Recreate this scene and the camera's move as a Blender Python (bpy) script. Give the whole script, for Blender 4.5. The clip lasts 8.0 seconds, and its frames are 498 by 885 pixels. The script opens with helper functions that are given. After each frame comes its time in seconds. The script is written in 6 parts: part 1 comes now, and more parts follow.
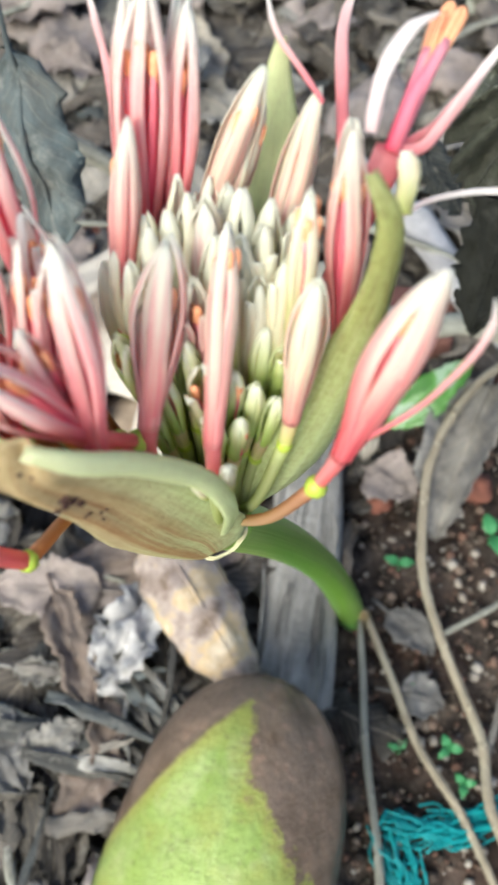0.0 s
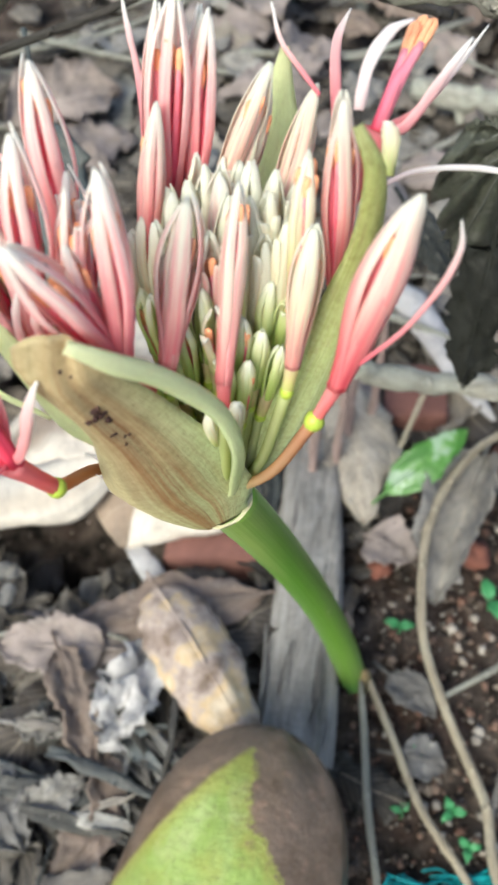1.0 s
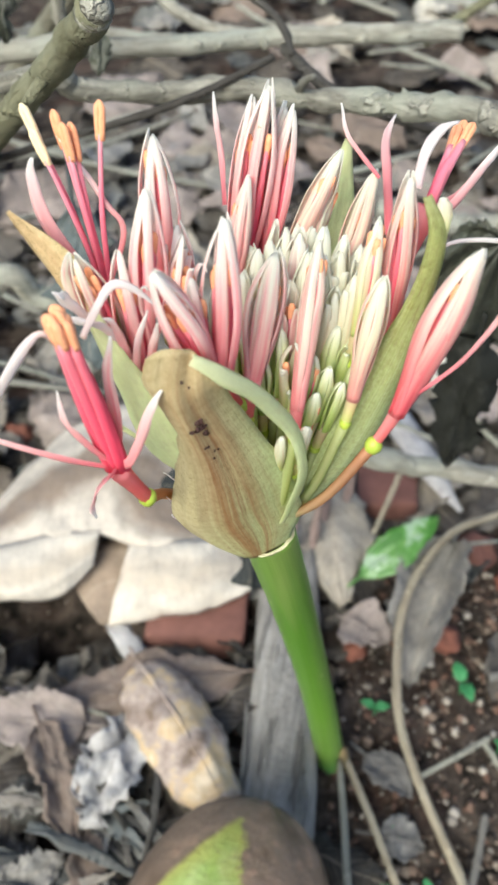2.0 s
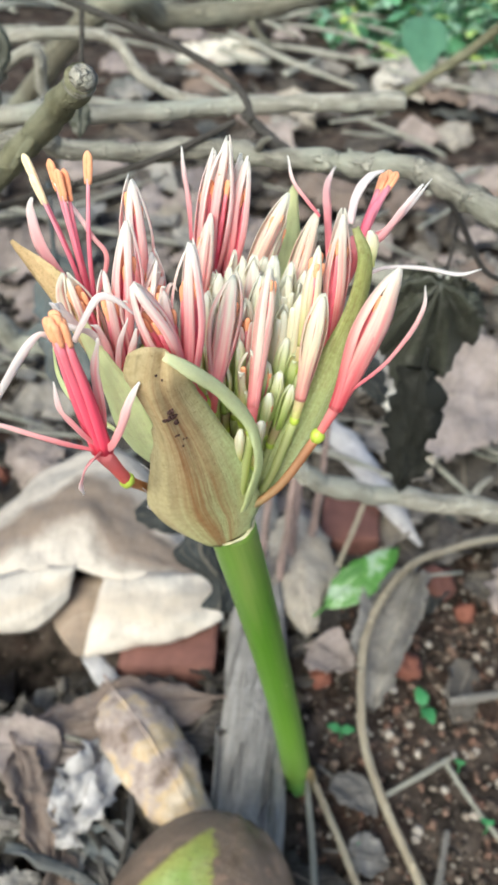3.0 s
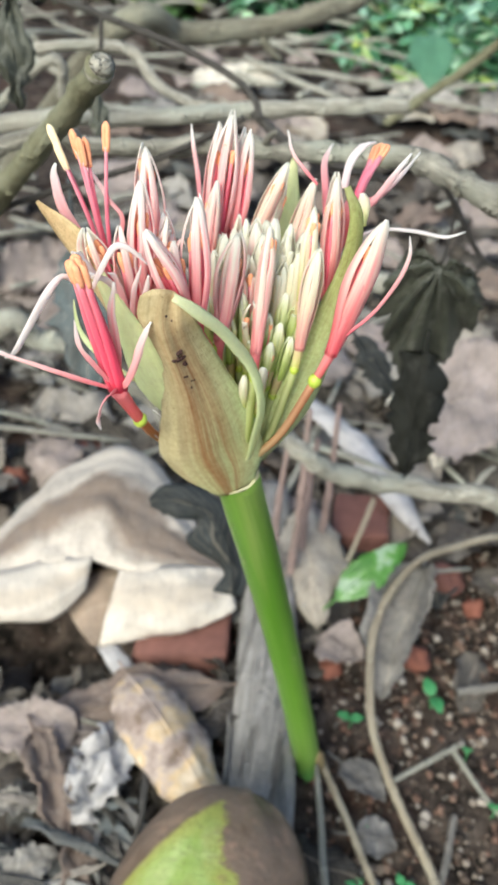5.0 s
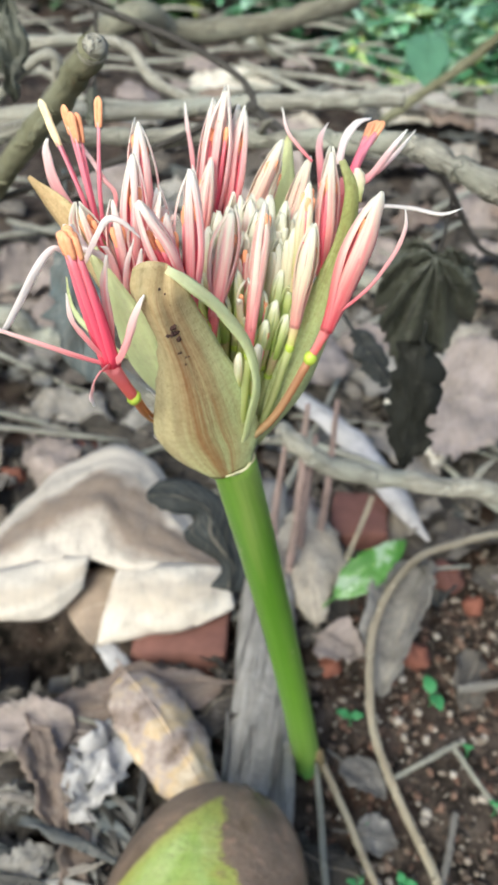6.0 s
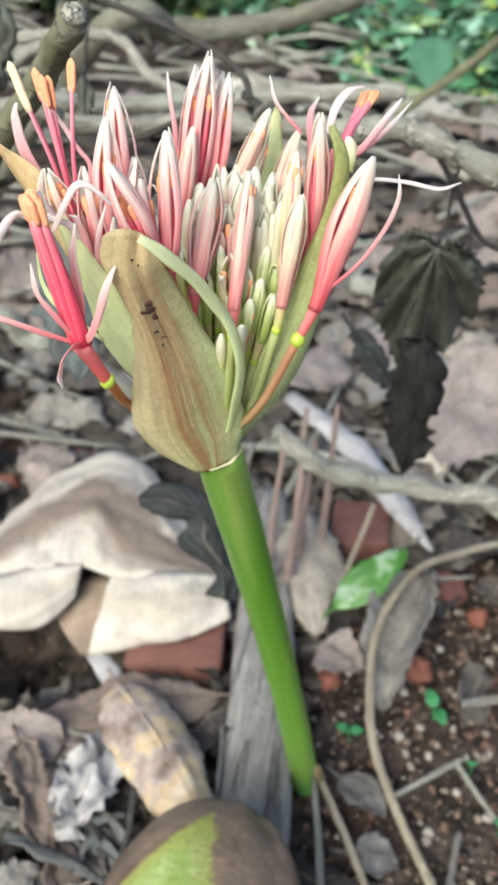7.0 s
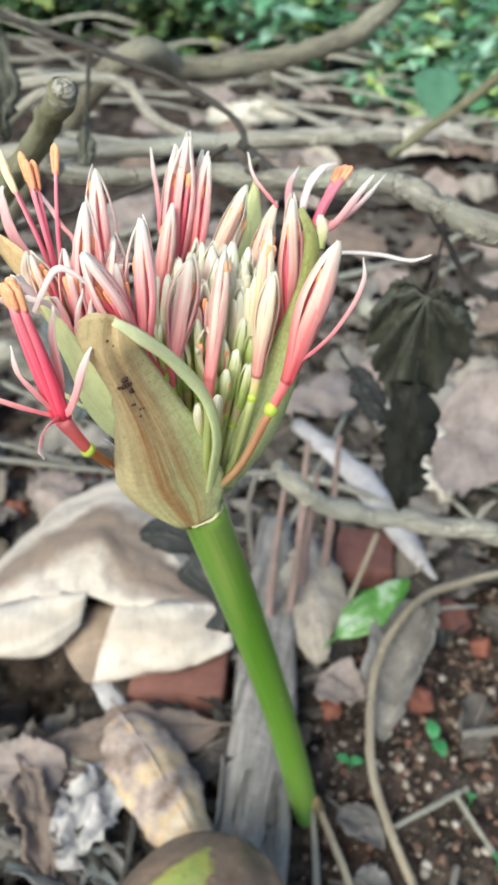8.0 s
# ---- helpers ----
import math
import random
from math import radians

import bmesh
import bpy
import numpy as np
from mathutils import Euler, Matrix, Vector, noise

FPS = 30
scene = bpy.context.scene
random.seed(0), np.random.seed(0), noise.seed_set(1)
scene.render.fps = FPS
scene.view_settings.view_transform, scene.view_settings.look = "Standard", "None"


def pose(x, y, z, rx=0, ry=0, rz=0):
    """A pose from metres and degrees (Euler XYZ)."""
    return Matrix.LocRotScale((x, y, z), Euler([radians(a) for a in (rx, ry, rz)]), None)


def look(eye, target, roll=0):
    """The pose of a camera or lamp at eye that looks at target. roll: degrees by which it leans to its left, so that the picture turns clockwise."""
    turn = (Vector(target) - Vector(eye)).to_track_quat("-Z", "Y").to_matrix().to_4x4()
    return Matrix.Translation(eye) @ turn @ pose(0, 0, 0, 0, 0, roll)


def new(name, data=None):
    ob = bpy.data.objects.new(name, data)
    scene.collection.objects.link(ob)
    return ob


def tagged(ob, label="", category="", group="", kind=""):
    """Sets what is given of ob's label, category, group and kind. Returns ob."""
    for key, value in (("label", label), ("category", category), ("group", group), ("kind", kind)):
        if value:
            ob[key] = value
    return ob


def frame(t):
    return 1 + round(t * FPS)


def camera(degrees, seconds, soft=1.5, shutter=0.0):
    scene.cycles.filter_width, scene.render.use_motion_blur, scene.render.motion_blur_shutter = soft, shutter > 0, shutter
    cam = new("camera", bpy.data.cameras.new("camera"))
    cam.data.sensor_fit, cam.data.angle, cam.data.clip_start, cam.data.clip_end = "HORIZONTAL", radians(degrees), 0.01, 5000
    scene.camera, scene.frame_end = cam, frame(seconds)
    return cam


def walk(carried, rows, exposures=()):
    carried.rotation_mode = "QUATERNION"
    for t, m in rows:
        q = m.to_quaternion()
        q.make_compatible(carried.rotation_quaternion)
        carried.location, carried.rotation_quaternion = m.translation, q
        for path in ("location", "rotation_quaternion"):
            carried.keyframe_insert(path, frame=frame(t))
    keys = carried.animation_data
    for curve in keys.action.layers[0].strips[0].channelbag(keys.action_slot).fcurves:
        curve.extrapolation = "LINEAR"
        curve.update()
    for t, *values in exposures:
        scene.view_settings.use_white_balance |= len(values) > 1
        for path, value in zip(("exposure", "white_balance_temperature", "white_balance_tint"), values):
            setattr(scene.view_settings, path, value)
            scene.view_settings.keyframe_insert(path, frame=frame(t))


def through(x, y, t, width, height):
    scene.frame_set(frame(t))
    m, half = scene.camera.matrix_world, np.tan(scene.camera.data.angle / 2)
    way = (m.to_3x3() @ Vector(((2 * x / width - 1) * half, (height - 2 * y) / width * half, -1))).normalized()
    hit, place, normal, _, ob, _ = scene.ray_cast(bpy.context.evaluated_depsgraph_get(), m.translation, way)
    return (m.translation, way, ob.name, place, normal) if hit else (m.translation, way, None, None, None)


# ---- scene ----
cam = camera(32.12, 8.0, soft=3.0)
cam.data.dof.use_dof, cam.data.dof.focus_distance, cam.data.dof.aperture_fstop = True, 0.195, 34.0
PATH = [
    (0, (0.0404, 0.0519, 0.5044), (-0.0139, 0.3059, 0.0772), -2.80),
    (0.5, (0.0393, 0.0346, 0.5036), (-0.0182, 0.3125, 0.0919), -2.20),
    (1, (0.0454, 0.0182, 0.5025), (-0.018, 0.3238, 0.1119), -2.09),
    (1.2, (0.038, 0.0148, 0.5005), (-0.0255, 0.3301, 0.1177), -1.47),
    (2.3, (0.0259, -0.0291, 0.5117), (-0.0077, 0.339, 0.175), 4.36),
    (2.5, (0.0337, -0.039, 0.5135), (0.0021, 0.3346, 0.1828), 4.45),
    (3, (0.0328, -0.0474, 0.5189), (0.0038, 0.3341, 0.197), 4.29),
    (3.5, (0.0266, -0.0599, 0.5185), (-0.0044, 0.3238, 0.1994), 4.14),
    (4, (0.0242, -0.0605, 0.5196), (-0.0081, 0.3237, 0.2013), 4.05),
    (4.5, (0.0324, -0.0662, 0.5207), (-0.0004, 0.3184, 0.2029), 4.02),
    (4.7, (0.0389, -0.0718, 0.5186), (-0.0003, 0.3148, 0.204), 3.45),
    (6, (0.0418, -0.0774, 0.5069), (0.0015, 0.3151, 0.1997), 3.04),
    (6.5, (0.0485, -0.0714, 0.5014), (0.0065, 0.323, 0.1969), 3.06),
    (7, (0.0469, -0.068, 0.4921), (0.0023, 0.3291, 0.1915), 2.93),
    (7.5, (0.047, -0.0696, 0.4941), (-0.0005, 0.3296, 0.1968), 2.67),
    (8, (0.057, -0.065, 0.5086), (0.0009, 0.3343, 0.2129), 2.10),
]
walk(cam, [(t, look(eye, target, roll)) for t, eye, target, roll in PATH], [(0, 0.83), (1, 0.75), (2.3, 0.69), (8, 0.69)])

# ---- light ----
SUN_UP, SUN_ROUND = 41.0, 202.0
world = bpy.data.worlds.new("sky")
scene.world = world
world.use_nodes = True
sky = world.node_tree.nodes.new("ShaderNodeTexSky")
sky.sky_type, sky.sun_disc = "NISHITA", False
sky.sun_elevation, sky.sun_rotation = radians(SUN_UP), radians(SUN_ROUND)
back = world.node_tree.nodes["Background"]
sky.air_density, sky.dust_density, sky.ozone_density = 1.0, 2.2, 1.0
back.inputs["Strength"].default_value = 0.15
world.node_tree.links.new(sky.outputs[0], back.inputs["Color"])
sun = new("sun", bpy.data.lights.new("sun", "SUN"))
sun.data.energy, sun.data.angle, sun.data.color = 2.6, radians(35), (0.96, 1.0, 0.88)
a, b = radians(SUN_ROUND), radians(SUN_UP)
toward = Vector((math.sin(a) * math.cos(b), math.cos(a) * math.cos(b), math.sin(b)))
sun.matrix_world = look(toward * 5, (0, 0, 0))


# ---- materials ----
class Nodes:
    """A short way to write a node material."""

    def __init__(self, name):
        self.mat = bpy.data.materials.new(name)
        self.mat.use_nodes = True
        self.tree = self.mat.node_tree
        self.bsdf = self.tree.nodes["Principled BSDF"]
        self.out = self.tree.nodes["Material Output"]

    def add(self, kind, **values):
        node = self.tree.nodes.new("ShaderNode" + kind)
        for key, value in values.items():
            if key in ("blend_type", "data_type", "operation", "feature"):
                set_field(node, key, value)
            else:
                node.inputs[key].default_value = value
        return node

    def link(self, a, b):
        self.tree.links.new(a, b)

    def ramp(self, fac, stops):
        node = self.tree.nodes.new("ShaderNodeValToRGB")
        els = node.color_ramp.elements
        while len(els) < len(stops):
            els.new(0.5)
        for el, (at, col) in zip(els, stops):
            el.position, el.color = at, (*col, 1)
        self.link(fac, node.inputs[0])
        return node.outputs[0]

    def noise(self, vec, scale, detail=4.0, rough=0.55):
        node = self.add("TexNoise", Scale=scale, Detail=detail, Roughness=rough)
        if vec is not None:
            self.link(vec, node.inputs["Vector"])
        return node.outputs["Fac"]

    def math(self, op, x, y=0.0):
        node = self.tree.nodes.new("ShaderNodeMath")
        node.operation = op
        for n, v in enumerate((x, y)):
            if isinstance(v, (int, float)):
                node.inputs[n].default_value = v
            else:
                self.link(v, node.inputs[n])
        return node.outputs[0]

    def mix(self, fac, x, y, kind="MIX"):
        node = self.tree.nodes.new("ShaderNodeMix")
        node.data_type, node.blend_type = "RGBA", kind
        for sock, v in ((node.inputs[0], fac), (node.inputs[6], x), (node.inputs[7], y)):
            if isinstance(v, (int, float)):
                sock.default_value = v
            elif isinstance(v, tuple):
                sock.default_value = (*v, 1)
            else:
                self.link(v, sock)
        return node.outputs[2]

    def coords(self, which="UV"):
        return self.tree.nodes.new("ShaderNodeTexCoord").outputs[which]

    def scaled(self, vec, scale, shift=None):
        node = self.tree.nodes.new("ShaderNodeMapping")
        self.link(vec, node.inputs["Vector"])
        node.inputs["Scale"].default_value = scale
        if shift is not None:
            self.link(shift, node.inputs["Location"])
        return node.outputs[0]

    def chance(self):
        return self.tree.nodes.new("ShaderNodeObjectInfo").outputs["Random"]

    def finish(self, colour, rough=0.5, bump=None, height=0.001, through=0.0, spec=0.4):
        if isinstance(colour, tuple):
            self.bsdf.inputs["Base Color"].default_value = (*colour, 1)
        else:
            self.link(colour, self.bsdf.inputs["Base Color"])
        self.bsdf.inputs["Roughness"].default_value = rough
        self.bsdf.inputs["Specular IOR Level"].default_value = spec
        if bump is not None:
            node = self.add("Bump", Strength=1.0, Distance=height)
            self.link(bump, node.inputs["Height"])
            self.link(node.outputs[0], self.bsdf.inputs["Normal"])
        if through:
            thin = self.tree.nodes.new("ShaderNodeBsdfTranslucent")
            if isinstance(colour, tuple):
                thin.inputs[0].default_value = (*colour, 1)
            else:
                self.link(colour, thin.inputs[0])
            mixer = self.add("MixShader", Fac=through)
            self.link(self.bsdf.outputs[0], mixer.inputs[1])
            self.link(thin.outputs[0], mixer.inputs[2])
            self.link(mixer.outputs[0], self.out.inputs["Surface"])
        return self.mat


def petal(name, stops, streak, amount, rough=0.45, through=0.5, lines=9.0, rim=(0.95, 0.86, 0.82)):
    """A petal: colours along its length, with streaks that run along it."""
    n = Nodes(name)
    uv = n.coords()
    y = n.tree.nodes.new("ShaderNodeSeparateXYZ")
    n.link(uv, y.inputs[0])
    wob = n.math("ADD", y.outputs[1], n.math("MULTIPLY", n.math("SUBTRACT", n.chance(), 0.5), 0.16))
    base = n.ramp(wob, stops)
    shift = n.tree.nodes.new("ShaderNodeCombineXYZ")
    n.link(n.math("MULTIPLY", n.chance(), 37.0), shift.inputs[0])
    lined = n.noise(n.scaled(uv, (lines, 0.8, 1), shift.outputs[0]), 1.0, 3.0)
    mask = n.ramp(lined, [(0.42, (0, 0, 0)), (0.62, (1, 1, 1))])
    fade = n.math("MULTIPLY", mask, n.ramp(y.outputs[1], [(0.0, (amount,) * 3), (0.72, (amount,) * 3), (0.97, (0.02,) * 3)]))
    col = n.mix(fade, base, streak)
    off = n.tree.nodes.new("ShaderNodeSeparateXYZ")
    n.link(uv, off.inputs[0])
    edge = n.ramp(n.math("ABSOLUTE", n.math("SUBTRACT", off.outputs[0], 0.5)), [(0.2, (0, 0, 0)), (0.46, (1, 1, 1))])
    col = n.mix(n.math("MULTIPLY", edge, 0.3), col, n.mix(0.6, col, rim))
    fine = n.noise(n.scaled(uv, (lines * 5, 5, 1), shift.outputs[0]), 1.0, 2.0)
    col = n.mix(0.14, col, n.ramp(fine, [(0.3, (0.7, 0.62, 0.56)), (0.7, (1, 1, 1))]), "MULTIPLY")
    return n.finish(col, rough, fine, 0.00012, through)


def dead(name, tones, spots=(0.05, 0.04, 0.035), through=0.08, island=False, veins=0.35, rough=0.75, stain=(0.1, 0.085, 0.07), flecks=0.3):
    """A dry leaf: one of several tones, veins, blotches and dark specks."""
    n = Nodes(name)
    uv, ob = n.coords(), n.coords("Object")
    if island:
        pick = n.tree.nodes.new("ShaderNodeNewGeometry").outputs["Random Per Island"]
    else:
        pick = n.chance()
    base = n.ramp(pick, tones)
    blotch = n.ramp(n.noise(ob, 42.0, 6.0, 0.68), [(0.36, (0, 0, 0)), (0.66, (1, 1, 1))])
    col = n.mix(n.math("MULTIPLY", blotch, 0.75), base, n.mix(0.75, base, stain))
    pale = n.ramp(n.noise(ob, 95.0, 4.0, 0.7), [(0.55, (0, 0, 0)), (0.7, (1, 1, 1))])
    col = n.mix(n.math("MULTIPLY", pale, flecks), col, n.mix(0.5, base, (0.6, 0.56, 0.5)))
    xyz = n.tree.nodes.new("ShaderNodeSeparateXYZ")
    n.link(uv, xyz.inputs[0])
    side = n.math("ABSOLUTE", n.math("SUBTRACT", xyz.outputs[0], 0.5))
    wave = n.math("SINE", n.math("MULTIPLY", n.math("SUBTRACT", xyz.outputs[1], n.math("MULTIPLY", side, 0.55)), 75.0))
    vein = n.math("MULTIPLY", n.math("POWER", n.math("MAXIMUM", wave, 0.0), 10.0), veins)
    rib = n.math("LESS_THAN", side, 0.022)
    col = n.mix(n.math("MAXIMUM", vein, n.math("MULTIPLY", rib, min(0.7, veins * 1.6))), col, n.mix(0.5, base, (0.62, 0.52, 0.4)))
    speck = n.ramp(n.noise(ob, 210.0, 3.0), [(0.66, (0, 0, 0)), (0.74, (1, 1, 1))])
    col = n.mix(n.math("MULTIPLY", speck, 0.6), col, spots)
    relief = n.math("ADD", n.math("MULTIPLY", vein, 0.5), n.noise(ob, 90.0, 6.0, 0.65))
    return n.finish(col, rough, relief, 0.0016, through, 0.25)


def bark(name, dark, light, moss, amount=0.35, long=6.0):
    n = Nodes(name)
    uv, ob = n.coords(), n.coords("Object")
    grain = n.noise(n.scaled(uv, (7, long, 1)), 1.0, 6.0, 0.65)
    col = n.ramp(grain, [(0.28, dark), (0.7, light)])
    patch = n.ramp(n.noise(ob, 26.0, 4.0), [(0.48, (0, 0, 0)), (0.62, (1, 1, 1))])
    col = n.mix(n.math("MULTIPLY", patch, amount), col, moss)
    crust = n.ramp(n.noise(ob, 130.0, 3.0), [(0.6, (0, 0, 0)), (0.68, (1, 1, 1))])
    col = n.mix(n.math("MULTIPLY", crust, 0.45), col, tuple(min(1, c * 1.5) for c in light))
    return n.finish(col, 0.85, n.math("ADD", n.math("ADD", grain, crust), n.noise(ob, 320.0, 5.0, 0.7)), 0.0018, 0, 0.2)


def plain(name, col, rough=0.5, vary=0.25, scale=300.0, through=0.0, spec=0.4):
    n = Nodes(name)
    ob = n.coords("Object")
    f = n.noise(ob, scale, 4.0)
    shade = n.mix(f, tuple(c * (1 - vary) for c in col), tuple(min(1, c * (1 + vary)) for c in col))
    return n.finish(shade, rough, f, 0.0003, through, spec)


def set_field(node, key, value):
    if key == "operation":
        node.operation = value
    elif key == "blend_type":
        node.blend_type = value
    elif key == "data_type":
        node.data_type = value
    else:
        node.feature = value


PINK = petal("petal_pink", [(0.0, (0.9, 0.14, 0.18)), (0.22, (0.93, 0.33, 0.33)), (0.42, (0.94, 0.56, 0.5)), (0.58, (0.94, 0.75, 0.66)), (0.76, (0.93, 0.88, 0.76)), (1.0, (0.92, 0.92, 0.84))], (0.92, 0.15, 0.22), 0.5, lines=4.0, through=0.5)
ROSE = petal("petal_rose", [(0.0, (0.91, 0.11, 0.18)), (0.22, (0.94, 0.3, 0.34)), (0.42, (0.95, 0.54, 0.52)), (0.58, (0.95, 0.75, 0.7)), (0.76, (0.94, 0.88, 0.81)), (1.0, (0.93, 0.93, 0.87))], (0.93, 0.14, 0.23), 0.5, lines=4.0, through=0.5)
PALE = petal("petal_pale", [(0.0, (0.92, 0.36, 0.35)), (0.22, (0.94, 0.6, 0.53)), (0.44, (0.94, 0.8, 0.69)), (0.66, (0.92, 0.9, 0.77)), (1.0, (0.92, 0.93, 0.84))], (0.92, 0.24, 0.29), 0.6, lines=4.0, through=0.5)
BLUSH = petal("petal_blush", [(0.0, (0.91, 0.5, 0.44)), (0.25, (0.91, 0.7, 0.57)), (0.45, (0.91, 0.84, 0.66)), (0.7, (0.9, 0.91, 0.74)), (1.0, (0.93, 0.95, 0.85))], (0.88, 0.28, 0.29), 0.55, lines=4.0, through=0.5)
CREAM = petal("petal_cream", [(0.0, (0.6, 0.73, 0.2)), (0.22, (0.77, 0.83, 0.4)), (0.45, (0.9, 0.91, 0.67)), (1.0, (0.94, 0.95, 0.87))], (0.92, 0.62, 0.4), 0.35, lines=5.0, rim=(0.93, 0.94, 0.76), through=0.5)
GREENBUD = petal("petal_green", [(0.0, (0.48, 0.66, 0.14)), (0.45, (0.66, 0.79, 0.3)), (0.75, (0.84, 0.9, 0.58)), (1.0, (0.94, 0.96, 0.86))], (0.8, 0.68, 0.28), 0.25, lines=3.0, rim=(0.85, 0.93, 0.58), through=0.5)
REFLEX = petal("petal_reflexed", [(0.0, (0.9, 0.2, 0.26)), (0.3, (0.93, 0.42, 0.44)), (0.6, (0.94, 0.66, 0.64)), (0.82, (0.96, 0.9, 0.87)), (1.0, (0.96, 0.96, 0.93))], (0.9, 0.4, 0.44), 0.3, lines=2.0)
WHITETEPAL = petal("petal_white", [(0.0, (0.94, 0.78, 0.76)), (0.3, (0.95, 0.91, 0.88)), (1.0, (0.96, 0.96, 0.94))], (0.94, 0.74, 0.72), 0.25, lines=2.0)
TUBE = petal("floret_tube", [(0.0, (0.82, 0.2, 0.16)), (0.5, (0.88, 0.22, 0.22)), (1.0, (0.9, 0.3, 0.31))], (0.9, 0.42, 0.4), 0.3, lines=5.0)
TUBEPALE = petal("floret_tube_pale", [(0.0, (0.68, 0.8, 0.2)), (0.5, (0.82, 0.76, 0.36)), (1.0, (0.86, 0.74, 0.46))], (0.84, 0.45, 0.36), 0.3, lines=5.0)
FILAMENT = petal("filament_red", [(0.0, (0.9, 0.07, 0.14)), (0.5, (0.93, 0.14, 0.23)), (1.0, (0.94, 0.3, 0.36))], (0.92, 0.08, 0.16), 0.3, 0.45, 0.35, 3.0)
FILAMENT_LIGHT = petal("filament_pink", [(0.0, (0.88, 0.1, 0.19)), (0.5, (0.92, 0.26, 0.36)), (1.0, (0.93, 0.42, 0.5))], (0.9, 0.18, 0.28), 0.3, 0.45, 0.35, 3.0)
ANTHER = plain("anther_orange", (0.84, 0.36, 0.19), 0.8, 0.25, 900)
ANTHER_PALE = plain("anther_pale", (0.9, 0.68, 0.42), 0.8, 0.25, 900)
OVARY = plain("ovary_lime", (0.46, 0.58, 0.08), 0.35, 0.2, 400, 0.15)
BUDSTALK = petal("bud_stalk", [(0.0, (0.42, 0.54, 0.14)), (1.0, (0.56, 0.64, 0.24))], (0.6, 0.5, 0.24), 0.3, lines=4.0)
PEDICEL = petal("pedicel_orange", [(0.0, (0.5, 0.5, 0.18)), (0.35, (0.58, 0.34, 0.12)), (1.0, (0.6, 0.24, 0.09))], (0.55, 0.24, 0.1), 0.35, lines=4.0)


def spathe_material(name, tan, brown, green, streak=0.9):
    """Thin dry bract: mottled tan paper, rusty streaks along the middle, still green at its foot."""
    n = Nodes(name)
    uv, ob = n.coords(), n.coords("Object")
    drift = n.add("TexNoise", Scale=190.0, Detail=3.0)
    n.link(ob, drift.inputs["Vector"])
    bent = n.tree.nodes.new("ShaderNodeVectorMath")
    bent.operation = "MULTIPLY_ADD"
    n.link(drift.outputs["Color"], bent.inputs[0])
    bent.inputs[1].default_value = (0.02, 0.03, 0)
    n.link(uv, bent.inputs[2])
    xyz = n.tree.nodes.new("ShaderNodeSeparateXYZ")
    n.link(bent.outputs[0], xyz.inputs[0])
    x, y = xyz.outputs[0], xyz.outputs[1]
    broad = n.noise(n.scaled(bent.outputs[0], (4.0, 2.2, 1)), 1.0, 6.0, 0.65)
    col = n.ramp(broad, [(0.3, tuple(0.75 * t + 0.25 * b for t, b in zip(tan, brown))), (0.48, tan), (0.66, tuple(min(0.95, 1.14 * t) for t in tan))])
    head = n.ramp(y, [(0.62, (0, 0, 0)), (0.95, (1, 1, 1))])
    col = n.mix(n.math("MULTIPLY", head, 0.4), col, tuple(0.5 * t + 0.5 * b for t, b in zip(tan, brown)))
    foot = n.ramp(n.math("SUBTRACT", n.math("MULTIPLY", x, 0.85), n.math("MULTIPLY", y, 0.95)), [(0.0, (0, 0, 0)), (0.4, (1, 1, 1))])
    col = n.mix(n.math("MULTIPLY", foot, 0.9), col, green)
    centre = n.math("SUBTRACT", 1.0, n.math("MULTIPLY", n.math("ABSOLUTE", n.math("SUBTRACT", x, 0.64)), 2.9))
    threads = n.ramp(n.noise(n.scaled(bent.outputs[0], (15, 0.9, 1)), 1.0, 8.0, 0.75), [(0.34, (0, 0, 0)), (0.66, (1, 1, 1))])
    rust = n.math("MULTIPLY", n.math("MULTIPLY", n.math("MAXIMUM", centre, 0.0), threads), n.math("SUBTRACT", 1.0, n.math("MULTIPLY", head, 0.6)))
    col = n.mix(n.math("MINIMUM", n.math("MULTIPLY", rust, streak), 0.85), col, brown)
    lines = n.noise(n.scaled(bent.outputs[0], (60, 2.6, 1)), 1.0, 4.0, 0.65)
    col = n.mix(0.2, col, n.ramp(lines, [(0.34, (0.66, 0.58, 0.42)), (0.6, (1, 1, 1))]), "MULTIPLY")
    speck = n.ramp(n.noise(ob, 1500.0, 3.0, 0.6), [(0.58, (0, 0, 0)), (0.68, (1, 1, 1))])
    patch = n.ramp(n.noise(ob, 150.0, 4.0), [(0.42, (0, 0, 0)), (0.6, (1, 1, 1))])
    col = n.mix(n.math("MULTIPLY", n.math("MULTIPLY", speck, patch), 0.8), col, (0.3, 0.2, 0.09))
    mottle = n.noise(ob, 620.0, 5.0, 0.7)
    col = n.mix(0.38, col, n.ramp(mottle, [(0.34, (0.55, 0.46, 0.32)), (0.6, (1, 1, 1))]), "MULTIPLY")
    return n.finish(col, 0.6, n.math("ADD", lines, mottle), 0.00022, 0.3)


